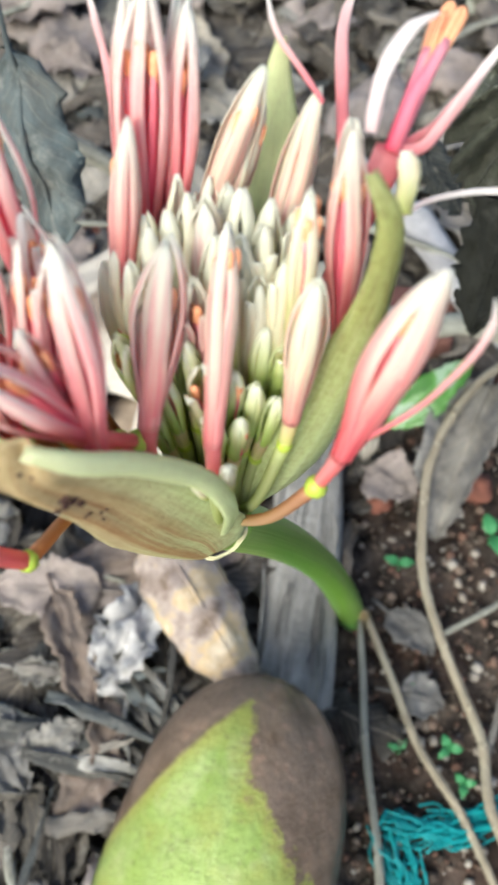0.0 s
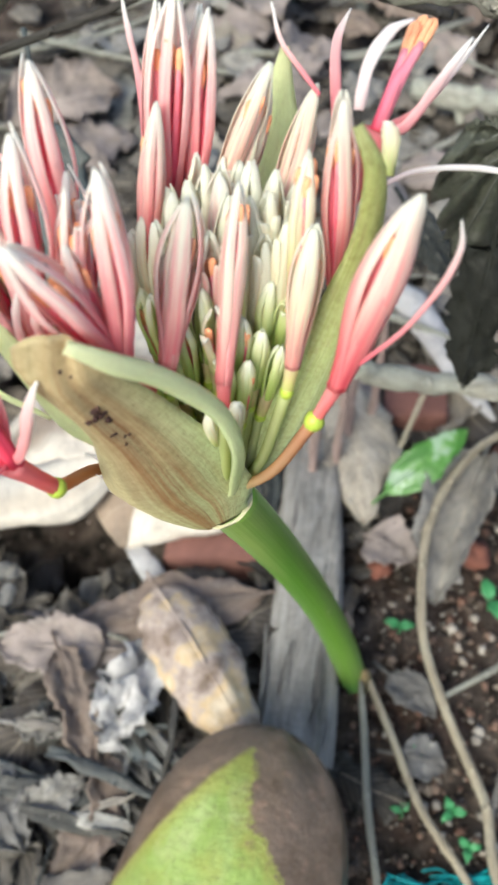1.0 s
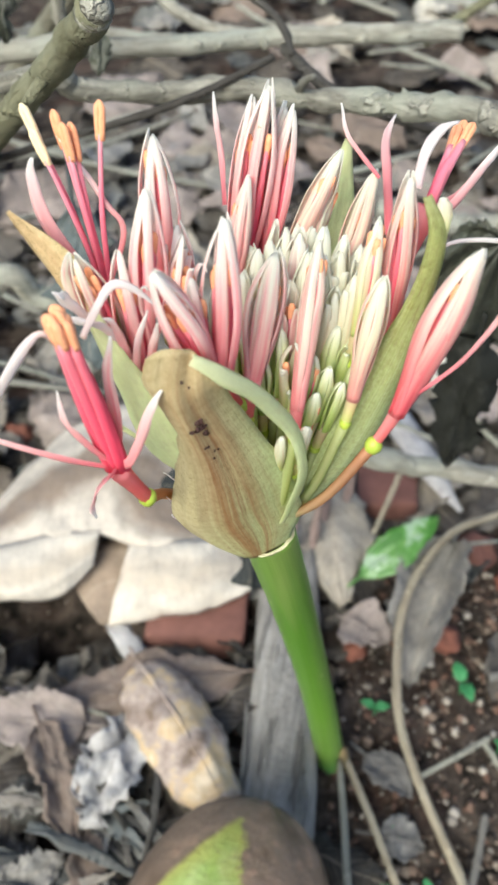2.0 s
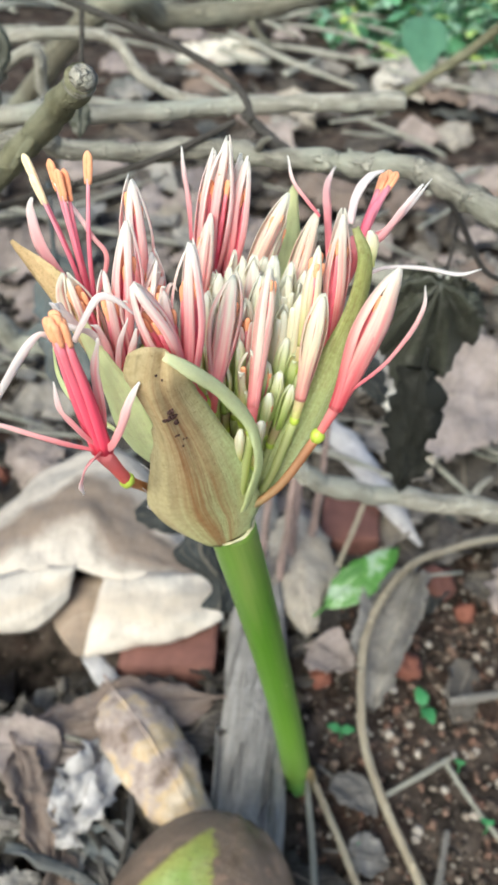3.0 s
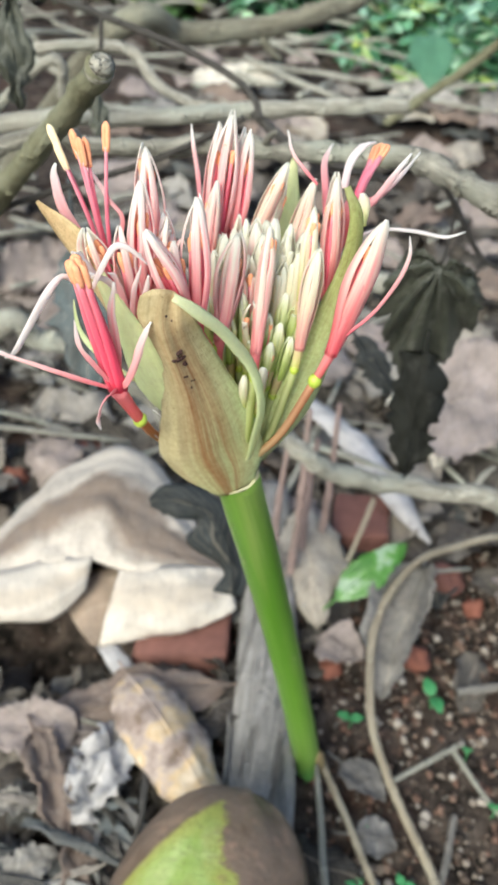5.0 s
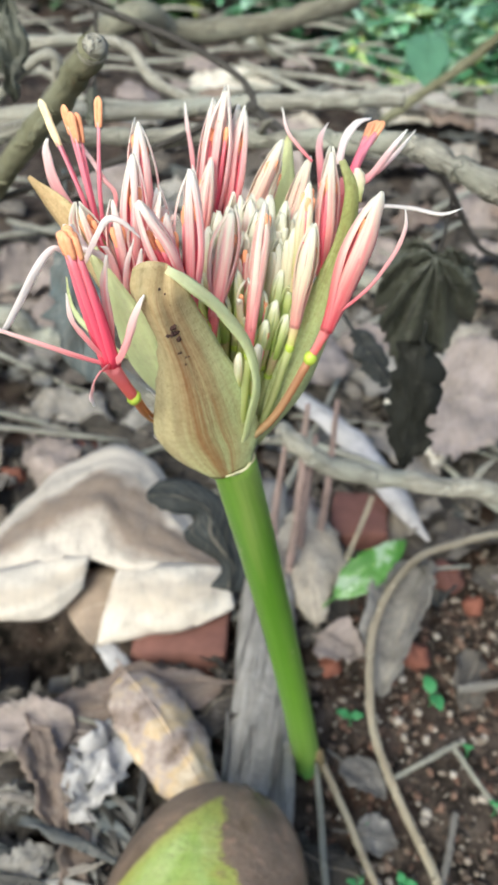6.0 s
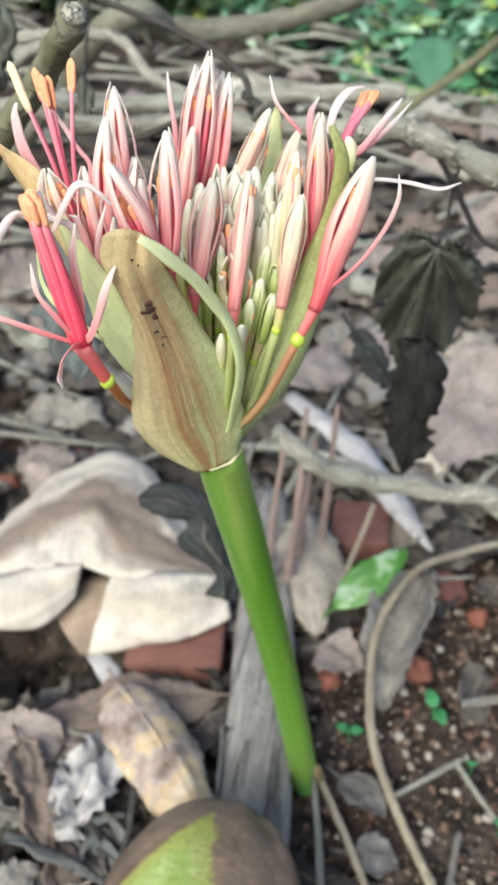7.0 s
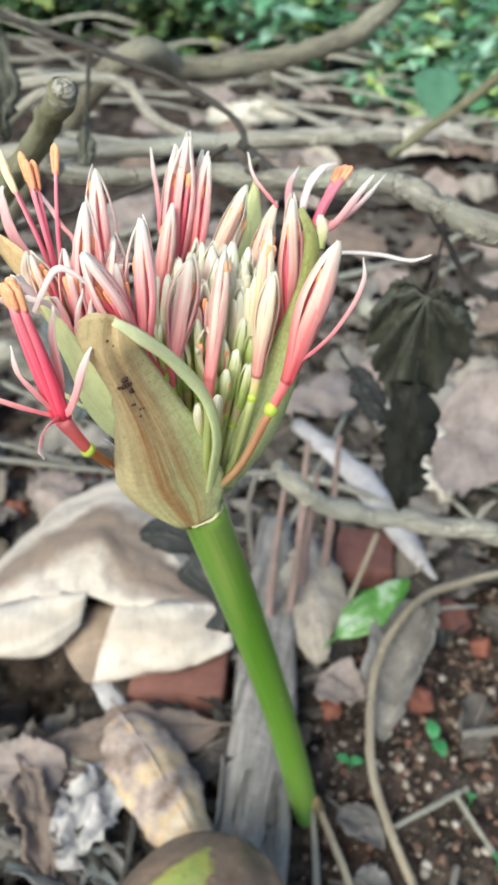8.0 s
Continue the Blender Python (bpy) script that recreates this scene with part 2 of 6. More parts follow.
def bract_material(name, stops, aging=1.0):
    n = Nodes(name)
    uv = n.coords()
    xyz = n.tree.nodes.new("ShaderNodeSeparateXYZ")
    n.link(uv, xyz.inputs[0])
    col = n.ramp(xyz.outputs[1], stops)
    lines = n.noise(n.scaled(uv, (38, 1.6, 1)), 1.0, 3.0)
    col = n.mix(0.25 * aging, col, n.ramp(lines, [(0.35, (0.6, 0.55, 0.35)), (0.65, (1, 1, 1))]), "MULTIPLY")
    rust = n.ramp(n.noise(n.scaled(uv, (9, 22, 1)), 1.0, 6.0, 0.7), [(0.5, (0, 0, 0)), (0.64, (1, 1, 1))])
    aged = n.math("MULTIPLY", rust, n.ramp(xyz.outputs[1], [(0.3, (0.05, 0.05, 0.05)), (0.6, (0.4, 0.4, 0.4)), (1.0, (0.25, 0.25, 0.25))]))
    col = n.mix(n.math("MULTIPLY", aged, aging), col, (0.28, 0.17, 0.06))
    vein = n.ramp(n.noise(n.scaled(uv, (75, 1.2, 1)), 1.0, 2.0), [(0.5, (0, 0, 0)), (0.62, (1, 1, 1))])
    col = n.mix(n.math("MULTIPLY", vein, 0.3), col, (0.86, 0.9, 0.62))
    mottle = n.noise(n.coords("Object"), 700.0, 5.0, 0.7)
    col = n.mix(0.25 * aging, col, n.ramp(mottle, [(0.36, (0.55, 0.48, 0.3)), (0.56, (1, 1, 1))]), "MULTIPLY")
    return n.finish(col, 0.5, n.math("ADD", lines, mottle), 0.0003, 0.35)


def stem_material():
    n = Nodes("scape_green")
    uv = n.coords()
    xyz = n.tree.nodes.new("ShaderNodeSeparateXYZ")
    n.link(uv, xyz.inputs[0])
    col = n.ramp(xyz.outputs[1], [(0.0, (0.07, 0.3, 0.08)), (0.05, (0.13, 0.36, 0.09)), (0.12, (0.2, 0.36, 0.07)), (0.35, (0.14, 0.3, 0.035)), (0.8, (0.105, 0.28, 0.018)), (1.0, (0.18, 0.36, 0.045))])
    lines = n.noise(n.scaled(uv, (26, 1.2, 1)), 1.0, 3.0)
    col = n.mix(0.4, col, n.ramp(lines, [(0.35, (0.6, 0.7, 0.4)), (0.65, (1, 1, 1))]), "MULTIPLY")
    mark = n.ramp(n.noise(n.scaled(uv, (9, 34, 1)), 1.0, 1.0), [(0.73, (0, 0, 0)), (0.77, (1, 1, 1))])
    col = n.mix(n.math("MULTIPLY", mark, 0.75), col, (0.5, 0.6, 0.3))
    long = n.ramp(n.noise(n.scaled(uv, (3.2, 1.6, 1)), 1.0, 3.0), [(0.52, (0, 0, 0)), (0.7, (1, 1, 1))])
    col = n.mix(n.math("MULTIPLY", long, 0.4), col, (0.42, 0.5, 0.16))
    return n.finish(col, 0.3, lines, 0.0003, 0.08, 0.5)


SPATHE = spathe_material("spathe_papery", (0.68, 0.61, 0.36), (0.38, 0.16, 0.06), (0.62, 0.74, 0.38), 1.5)
WITHERED = spathe_material("withered_bract", (0.74, 0.6, 0.34), (0.6, 0.3, 0.14), (0.64, 0.68, 0.28), 0.5)
SCAPE = stem_material()
BRACT = bract_material("bract_green", [(0.0, (0.84, 0.88, 0.56)), (0.5, (0.8, 0.9, 0.52)), (0.85, (0.78, 0.87, 0.48)), (1.0, (0.76, 0.78, 0.44))], 0.4)
OLIVE = bract_material("bract_olive", [(0.0, (0.72, 0.8, 0.46)), (0.35, (0.62, 0.72, 0.34)), (0.6, (0.46, 0.5, 0.17)), (0.85, (0.5, 0.56, 0.2)), (1.0, (0.58, 0.62, 0.28))], 1.5)
SHEATH = bract_material("dry_sheath", [(0.0, (0.2, 0.16, 0.06)), (0.5, (0.34, 0.26, 0.12)), (1.0, (0.5, 0.36, 0.2))])
RIM = plain("papery_rim", (0.46, 0.44, 0.28), 0.8, 0.3, 700)
DARKSPOT = plain("dark_crust", (0.05, 0.02, 0.015), 0.7, 0.6, 900)
TAN = [(0.0, (0.22, 0.192, 0.162)), (0.25, (0.3, 0.262, 0.22)), (0.5, (0.18, 0.145, 0.126)), (0.75, (0.36, 0.335, 0.3)), (1.0, (0.18, 0.17, 0.155))]
DEAD = dead("dry_leaf", TAN)
# Near-black tones among the leaf colours paint the shade of gaps between pieces.
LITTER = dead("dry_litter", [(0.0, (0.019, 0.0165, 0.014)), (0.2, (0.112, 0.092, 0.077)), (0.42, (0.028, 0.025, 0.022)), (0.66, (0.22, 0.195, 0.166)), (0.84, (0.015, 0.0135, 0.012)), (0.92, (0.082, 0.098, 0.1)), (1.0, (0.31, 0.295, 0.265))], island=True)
PALELEAF = dead("pale_dry_leaf", [(0.0, (0.74, 0.69, 0.59)), (1.0, (0.78, 0.73, 0.63))], veins=0.18, through=0.12)
MIDLEAF = dead("beige_dry_leaf", [(0.0, (0.46, 0.41, 0.34)), (1.0, (0.46, 0.41, 0.34))], veins=0.45, through=0.1)
TANLEAF = dead("tan_dry_leaf", [(0.0, (0.36, 0.27, 0.2)), (1.0, (0.4, 0.31, 0.24))], veins=0.2)
PINKLEAF = dead("rosy_dry_leaf", [(0.0, (0.3, 0.245, 0.225)), (1.0, (0.36, 0.3, 0.275))], veins=0.2)
PALEGREY = dead("silvery_dry_leaf", [(0.0, (0.52, 0.5, 0.49)), (1.0, (0.58, 0.56, 0.55))], veins=0.1)
BROWNLEAF = dead("brown_dry_leaf", [(0.0, (0.21, 0.155, 0.125)), (1.0, (0.23, 0.17, 0.14))], veins=0.15)
STONELEAF = dead("dull_dry_leaf", [(0.0, (0.13, 0.125, 0.12)), (1.0, (0.17, 0.165, 0.16))], veins=0.1)
GREYLEAF = dead("grey_dry_leaf", [(0.0, (0.26, 0.245, 0.225)), (1.0, (0.34, 0.325, 0.3))], veins=0.25)
# Pale specks and flecks here are gloss highlights painted on the dark blade.
BLACKLEAF = dead("blackened_leaf", [(0.0, (0.085, 0.09, 0.068)), (1.0, (0.095, 0.1, 0.076))], (0.24, 0.25, 0.2), veins=0.0, rough=0.38, stain=(0.012, 0.013, 0.01), flecks=0.35)
VEINBLACK = plain("dark_vein", (0.1, 0.105, 0.088), 0.6, 0.3, 300)
DARKLEAF = dead("sooty_leaf", [(0.0, (0.026, 0.027, 0.022)), (1.0, (0.03, 0.031, 0.025))], (0.06, 0.06, 0.05), veins=0.0, stain=(0.014, 0.015, 0.012), flecks=0.1)
TEALLEAF = dead("slate_blue_leaf", [(0.0, (0.09, 0.12, 0.13)), (1.0, (0.1, 0.13, 0.14))], veins=0.15)
BLUELEAF = dead("slate_leaf", [(0.0, (0.026, 0.032, 0.034)), (1.0, (0.03, 0.036, 0.039))], (0.12, 0.13, 0.13), veins=0.2, stain=(0.014, 0.015, 0.012), flecks=0.1)
STRIPGREY = bark("grey_bark_strip", (0.1, 0.092, 0.082), (0.27, 0.255, 0.23), (0.2, 0.18, 0.15), 0.4, 1.2)
BRANCH = bark("lichen_branch", (0.13, 0.122, 0.098), (0.45, 0.435, 0.37), (0.4, 0.42, 0.35), 0.55, 14.0)
GNARLED = bark("gnarled_branch", (0.07, 0.065, 0.052), (0.36, 0.345, 0.29), (0.34, 0.36, 0.29), 0.5, 22.0)
PALEBRANCH = bark("pale_branch", (0.17, 0.155, 0.125), (0.46, 0.44, 0.37), (0.36, 0.37, 0.3), 0.4, 14.0)
DARKBRANCH = bark("olive_branch", (0.08, 0.075, 0.055), (0.26, 0.245, 0.185), (0.3, 0.31, 0.24), 0.4, 12.0)
GREYTWIG = bark("grey_green_twig", (0.16, 0.155, 0.125), (0.4, 0.39, 0.33), (0.34, 0.35, 0.29), 0.4, 10.0)
STICK = bark("olive_stick", (0.075, 0.073, 0.042), (0.21, 0.205, 0.125), (0.32, 0.32, 0.22), 0.45, 10.0)
ROSY = bark("rosy_dry_stem", (0.2, 0.13, 0.11), (0.4, 0.3, 0.27), (0.3, 0.25, 0.22), 0.3, 8.0)
VINE = bark("straw_vine", (0.2, 0.165, 0.115), (0.47, 0.405, 0.3), (0.38, 0.35, 0.27), 0.45, 12.0)
DARKTWIG = bark("dark_twig", (0.03, 0.028, 0.025), (0.1, 0.09, 0.08), (0.12, 0.12, 0.1), 0.2, 12.0)
BRICK = plain("red_brick", (0.17, 0.075, 0.058), 0.9, 0.45, 90)
STONE = plain("rust_stone", (0.2, 0.075, 0.05), 0.9, 0.6, 160)
FRESH = plain("fresh_green", (0.06, 0.27, 0.1), 0.35, 0.25, 200, 0.25)
DULLGREEN = plain("dull_green_leaf", (0.1, 0.24, 0.14), 0.4, 0.3, 60, 0.2)
TEAL = plain("teal_net", (0.0, 0.26, 0.27), 0.5, 0.35, 250)


def fresh_leaf_material():
    n = Nodes("glossy_green_leaf")
    uv, ob = n.coords(), n.coords("Object")
    xyz = n.tree.nodes.new("ShaderNodeSeparateXYZ")
    n.link(uv, xyz.inputs[0])
    side = n.math("ABSOLUTE", n.math("SUBTRACT", xyz.outputs[0], 0.5))
    # the pale grey-green tone paints the sky's reflection onto the blade
    col = n.ramp(n.noise(ob, 60.0, 3.0), [(0.4, (0.05, 0.17, 0.02)), (0.52, (0.11, 0.27, 0.06)), (0.6, (0.28, 0.4, 0.26))])
    col = n.mix(n.math("LESS_THAN", side, 0.03), col, (0.3, 0.42, 0.12))
    return n.finish(col, 0.36, n.noise(ob, 90.0), 0.0006, 0.2, 0.6)


def dying_leaf_material():
    """A broad leaf that is still green in the middle and brown and dry all round."""
    n = Nodes("half_green_leaf")
    uv, ob = n.coords(), n.coords("Object")
    xyz = n.tree.nodes.new("ShaderNodeSeparateXYZ")
    n.link(uv, xyz.inputs[0])
    x, y = xyz.outputs[0], xyz.outputs[1]
    px = n.tree.nodes.new("ShaderNodeSeparateXYZ")
    n.link(ob, px.inputs[0])
    wob = n.math("MULTIPLY", n.math("SUBTRACT", n.noise(ob, 60.0, 8.0, 0.68), 0.5), 0.034)
    east, north = n.math("ADD", px.outputs[0], wob), n.math("ADD", px.outputs[1], wob)
    left = n.math("ADD", n.math("SUBTRACT", n.math("MULTIPLY", east, 1.15), north), 0.143)
    south = n.math("SUBTRACT", 0.15, north)
    right = n.math("SUBTRACT", n.math("ADD", 0.0165, n.math("MULTIPLY", n.math("MULTIPLY", south, south), 8.0)), east)
    top = n.math("SUBTRACT", 0.158, north)
    inside = n.math("MINIMUM", n.math("MINIMUM", left, right), top)
    brown = n.ramp(n.noise(ob, 70.0, 5.0), [(0.3, (0.13, 0.085, 0.055)), (0.55, (0.2, 0.14, 0.1)), (0.75, (0.27, 0.18, 0.12))])
    green = n.ramp(n.noise(n.scaled(uv, (7, 2, 1)), 1.0, 3.0), [(0.3, (0.26, 0.36, 0.07)), (0.7, (0.38, 0.48, 0.16))])
    yellow = n.mix(n.ramp(inside, [(0.001, (0, 0, 0)), (0.014, (1, 1, 1))]), (0.36, 0.34, 0.08), green)
    faded = n.ramp(n.noise(ob, 55.0, 5.0, 0.6), [(0.52, (0, 0, 0)), (0.66, (1, 1, 1))])
    yellow = n.mix(n.math("MULTIPLY", faded, 0.45), yellow, (0.5, 0.52, 0.24))
    olive = n.ramp(n.noise(ob, 33.0, 5.0, 0.6), [(0.48, (0, 0, 0)), (0.62, (1, 1, 1))])
    yellow = n.mix(n.math("MULTIPLY", olive, 0.5), yellow, (0.34, 0.34, 0.07))
    rusty = n.ramp(n.noise(ob, 120.0, 4.0, 0.6), [(0.58, (0, 0, 0)), (0.7, (1, 1, 1))])
    brown = n.mix(n.math("MULTIPLY", rusty, 0.5), brown, (0.36, 0.22, 0.15))
    col = n.mix(n.ramp(inside, [(0.0, (0, 0, 0)), (0.0016, (1, 1, 1))]), brown, yellow)
    speck = n.ramp(n.noise(ob, 260.0, 5.0, 0.7), [(0.56, (0, 0, 0)), (0.68, (1, 1, 1))])
    col = n.mix(n.math("MULTIPLY", speck, 0.45), col, (0.13, 0.09, 0.05))
    return n.finish(col, 0.4, n.noise(ob, 150.0, 6.0, 0.65), 0.0012, 0.06, 0.4)




def big_leaf_material(name, low, high):
    """A bleached leaf: shade painted as a brown band along its front half, pale behind, with faint curving veins and
    grey flecks.
    """
    n = Nodes(name)
    uv, ob = n.coords(), n.coords("Object")
    xyz = n.tree.nodes.new("ShaderNodeSeparateXYZ")
    n.link(uv, xyz.inputs[0])
    wob = n.math("ADD", xyz.outputs[0], n.math("MULTIPLY", n.math("SUBTRACT", n.noise(ob, 18.0, 5.0), 0.5), 0.7))
    # the low tone is a painted band of shade between the pale parts
    col = n.ramp(wob, [(0.12, high), (0.3, low), (0.5, low), (0.66, high)])
    rows = n.math("SINE", n.math("MULTIPLY", n.math("ADD", xyz.outputs[1], n.math("MULTIPLY", n.noise(ob, 16.0, 4.0), 0.3)), 90.0))
    vein = n.math("POWER", n.math("MAXIMUM", rows, 0.0), 14.0)
    col = n.mix(n.math("MULTIPLY", n.math("MULTIPLY", vein, n.noise(ob, 70.0, 3.0)), 0.28), col, tuple(c * 0.55 for c in low))
    smudge = n.ramp(n.noise(ob, 45.0, 6.0, 0.65), [(0.5, (0, 0, 0)), (0.64, (1, 1, 1))])
    col = n.mix(n.math("MULTIPLY", smudge, 0.4), col, tuple(0.55 * a + 0.1 for a in low))
    flecks = n.ramp(n.noise(ob, 150.0, 5.0, 0.7), [(0.54, (0, 0, 0)), (0.68, (1, 1, 1))])
    col = n.mix(n.math("MULTIPLY", flecks, 0.35), col, (0.33, 0.29, 0.25))
    return n.finish(col, 0.75, n.math("ADD", n.noise(ob, 60.0, 5.0), n.math("MULTIPLY", vein, 0.08)), 0.0026, 0.12, 0.25)


def patchy_leaf_material():
    """A dry leaf with cream, pinkish grey and brown patches."""
    n = Nodes("patchy_dry_leaf")
    ob = n.coords("Object")
    col = n.ramp(n.noise(ob, 38.0, 5.0, 0.6), [(0.34, (0.17, 0.12, 0.085)), (0.44, (0.33, 0.26, 0.225)), (0.5, (0.44, 0.36, 0.31)), (0.58, (0.58, 0.43, 0.26)), (0.68, (0.68, 0.57, 0.43))])
    fine = n.noise(ob, 240.0, 5.0, 0.7)
    col = n.mix(0.35, col, n.ramp(fine, [(0.35, (0.5, 0.44, 0.38)), (0.6, (1, 1, 1))]), "MULTIPLY")
    return n.finish(col, 0.6, fine, 0.0012, 0.1, 0.3)


def fibre_material(name, dark, light):
    """Weathered wood fibre: uneven strands and cracks along it, stains across."""
    n = Nodes(name)
    ob = n.coords("Object")
    strand = n.noise(n.scaled(ob, (300, 26, 120)), 1.0, 8.0, 0.75)
    col = n.ramp(strand, [(0.32, dark), (0.5, tuple((a + b) / 2 for a, b in zip(dark, light))), (0.66, light)])
    stain = n.ramp(n.noise(ob, 40.0, 6.0, 0.65), [(0.42, (0, 0, 0)), (0.62, (1, 1, 1))])
    col = n.mix(n.math("MULTIPLY", stain, 0.55), col, tuple(0.42 * c for c in light))
    crack = n.ramp(n.noise(n.scaled(ob, (190, 16, 60)), 1.0, 5.0, 0.7), [(0.58, (0, 0, 0)), (0.64, (1, 1, 1))])
    col = n.mix(n.math("MULTIPLY", crack, 0.35), col, tuple(0.5 * c for c in dark))
    return n.finish(col, 0.9, n.math("SUBTRACT", n.math("ADD", strand, n.noise(ob, 300.0, 4.0)), crack), 0.002, 0, 0.15)


BIGLEAF = big_leaf_material("bleached_leaf", (0.24, 0.185, 0.145), (0.56, 0.5, 0.43))
# Paler copy of the leaf: bright sunlight on its flaps put into colour.
LITFLAP = big_leaf_material("sunlit_dry_leaf_flap", (0.52, 0.45, 0.37), (0.62, 0.56, 0.48))
PATCHY = patchy_leaf_material()
FIBRE = fibre_material("grey_wood_fibre", (0.17, 0.155, 0.14), (0.4, 0.38, 0.35))
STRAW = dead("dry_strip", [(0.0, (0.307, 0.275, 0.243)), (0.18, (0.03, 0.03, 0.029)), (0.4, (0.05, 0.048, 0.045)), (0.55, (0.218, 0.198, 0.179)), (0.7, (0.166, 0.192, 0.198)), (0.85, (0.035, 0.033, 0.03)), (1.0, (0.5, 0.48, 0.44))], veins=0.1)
GREENLEAF, DYING = fresh_leaf_material(), dying_leaf_material()


def soil_material():
    n = Nodes("forest_soil")
    ob = n.coords("Object")
    f = n.noise(ob, 45.0, 8.0, 0.65)
    col = n.ramp(f, [(0.36, (0.008, 0.0065, 0.005)), (0.47, (0.04, 0.031, 0.025)), (0.58, (0.085, 0.066, 0.053)), (0.75, (0.17, 0.14, 0.115))])
    red = n.ramp(n.noise(ob, 14.0, 4.0), [(0.5, (0, 0, 0)), (0.65, (1, 1, 1))])
    col = n.mix(n.math("MULTIPLY", red, 0.4), col, (0.09, 0.048, 0.034))
    return n.finish(col, 0.95, f, 0.008, 0, 0.15)


SOIL = soil_material()
_n = Nodes("soil_grains")
_pick = _n.tree.nodes.new("ShaderNodeNewGeometry").outputs["Random Per Island"]
CRUMB = _n.finish(_n.ramp(_pick, [(0.0, (0.03, 0.025, 0.021)), (0.4, (0.09, 0.068, 0.054)), (0.65, (0.15, 0.083, 0.06)), (0.85, (0.21, 0.17, 0.135)), (1.0, (0.42, 0.38, 0.33))]), 0.95, _n.noise(_n.coords("Object"), 400.0), 0.0004, 0, 0.15)
_n = Nodes("shrub_leaves")
_pick = _n.tree.nodes.new("ShaderNodeNewGeometry").outputs["Random Per Island"]
SHRUB = _n.finish(_n.ramp(_pick, [(0.0, (0.03, 0.09, 0.04)), (0.2, (0.1, 0.3, 0.13)), (0.55, (0.22, 0.5, 0.3)), (0.86, (0.48, 0.72, 0.56)), (1.0, (0.66, 0.8, 0.1))]), 0.22, None, 0.001, 0.35, 0.9)

# Darker copy of the shrub leaves: shade on the left put into colour.
_n = Nodes("shade_painted_shrub_leaves")
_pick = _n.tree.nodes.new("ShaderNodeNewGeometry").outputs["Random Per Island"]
SHADEPAINTSHRUB = _n.finish(_n.ramp(_pick, [(0.0, (0.02, 0.05, 0.02)), (0.4, (0.06, 0.14, 0.05)), (0.75, (0.13, 0.2, 0.08)), (1.0, (0.3, 0.36, 0.1))]), 0.35, None, 0.001, 0.25, 0.6)


# ---- shapes ----
def part(name, bm, material, parent=None, label="", smooth=True):
    """Links a bmesh as one mesh object, under a thing or a part if one is given."""
    me = bpy.data.meshes.new(name)
    bm.normal_update()
    bm.to_mesh(me)
    bm.free()
    if smooth:
        me.shade_smooth()
    me.materials.append(material)
    ob = new(name, me)
    if parent is not None:
        ob.parent = parent
    if label:
        ob["label"] = label
    return ob


def thing(name, bm, material, label, category, group="", kind=""):
    return tagged(part(name, bm, material), label, category, group, kind)


def spline(points, count):
    """Evenly counted points of a smooth curve through the given ones."""
    pts = [Vector(p) for p in points]
    pts = [2 * pts[0] - pts[1], *pts, 2 * pts[-1] - pts[-2]]
    out = []
    for i in range(count):
        s = i / (count - 1) * (len(pts) - 3)
        k = min(int(s), len(pts) - 4)
        f = s - k
        p0, p1, p2, p3 = pts[k : k + 4]
        out.append(0.5 * (2 * p1 + (p2 - p0) * f + (2 * p0 - 5 * p1 + 4 * p2 - p3) * f * f + (3 * p1 - p0 - 3 * p2 + p3) * f**3))
    return out


def along(values, u):
    """A value between evenly spaced ones."""
    s = min(max(u, 0), 1) * (len(values) - 1)
    k = min(int(s), len(values) - 2)
    return values[k] + (values[k + 1] - values[k]) * (s - k)


def axes_of(pts, hint=None):
    """Tangent, side and up at each point, carried along without twist."""
    out, up = [], Vector(hint) if hint is not None else None
    for i, p in enumerate(pts):
        t = (pts[min(i + 1, len(pts) - 1)] - pts[max(i - 1, 0)]).normalized()
        if up is None:
            up = Vector((0, 0, 1)) if abs(t.z) < 0.9 else Vector((0, 1, 0))
        up = (up - t * up.dot(t)).normalized()
        out.append((t, t.cross(up), up.copy()))
    return out


def tube(points, radii, seg=8, count=0, rough=0.0, seed=0, bm=None, flat=1.0):
    """A swept round: radii are spread along it; rough makes it knobbly."""
    pts = spline(points, count or max(3, len(points) * 3))
    bm = bm or bmesh.new()
    uv = bm.loops.layers.uv.verify()
    rings = []
    for i, (p, (t, s, up)) in enumerate(zip(pts, axes_of(pts))):
        u = i / (len(pts) - 1)
        r = along(radii, u)
        ring = []
        for k in range(seg):
            a = 2 * math.pi * k / seg
            q = p + (s * math.cos(a) + up * math.sin(a) * flat) * r
            if rough:
                q += (s * math.cos(a) + up * math.sin(a)) * r * rough * noise.noise(q * (0.45 / r) + Vector((seed, 0, 0)))
            ring.append(bm.verts.new(q))
        rings.append(ring)
    for i in range(len(rings) - 1):
        for k in range(seg):
            f = bm.faces.new((rings[i][k], rings[i][(k + 1) % seg], rings[i + 1][(k + 1) % seg], rings[i + 1][k]))
            for loop, (du, dv) in zip(f.loops, ((0, 0), (1, 0), (1, 1), (0, 1))):
                loop[uv].uv = ((k + du) / seg, (i + dv) / (len(rings) - 1))
    for ring, at in ((rings[0][::-1], 0.0), (rings[-1], 1.0)):
        f = bm.faces.new(ring)
        for loop in f.loops:
            loop[uv].uv = (0.5, at)
    return bm


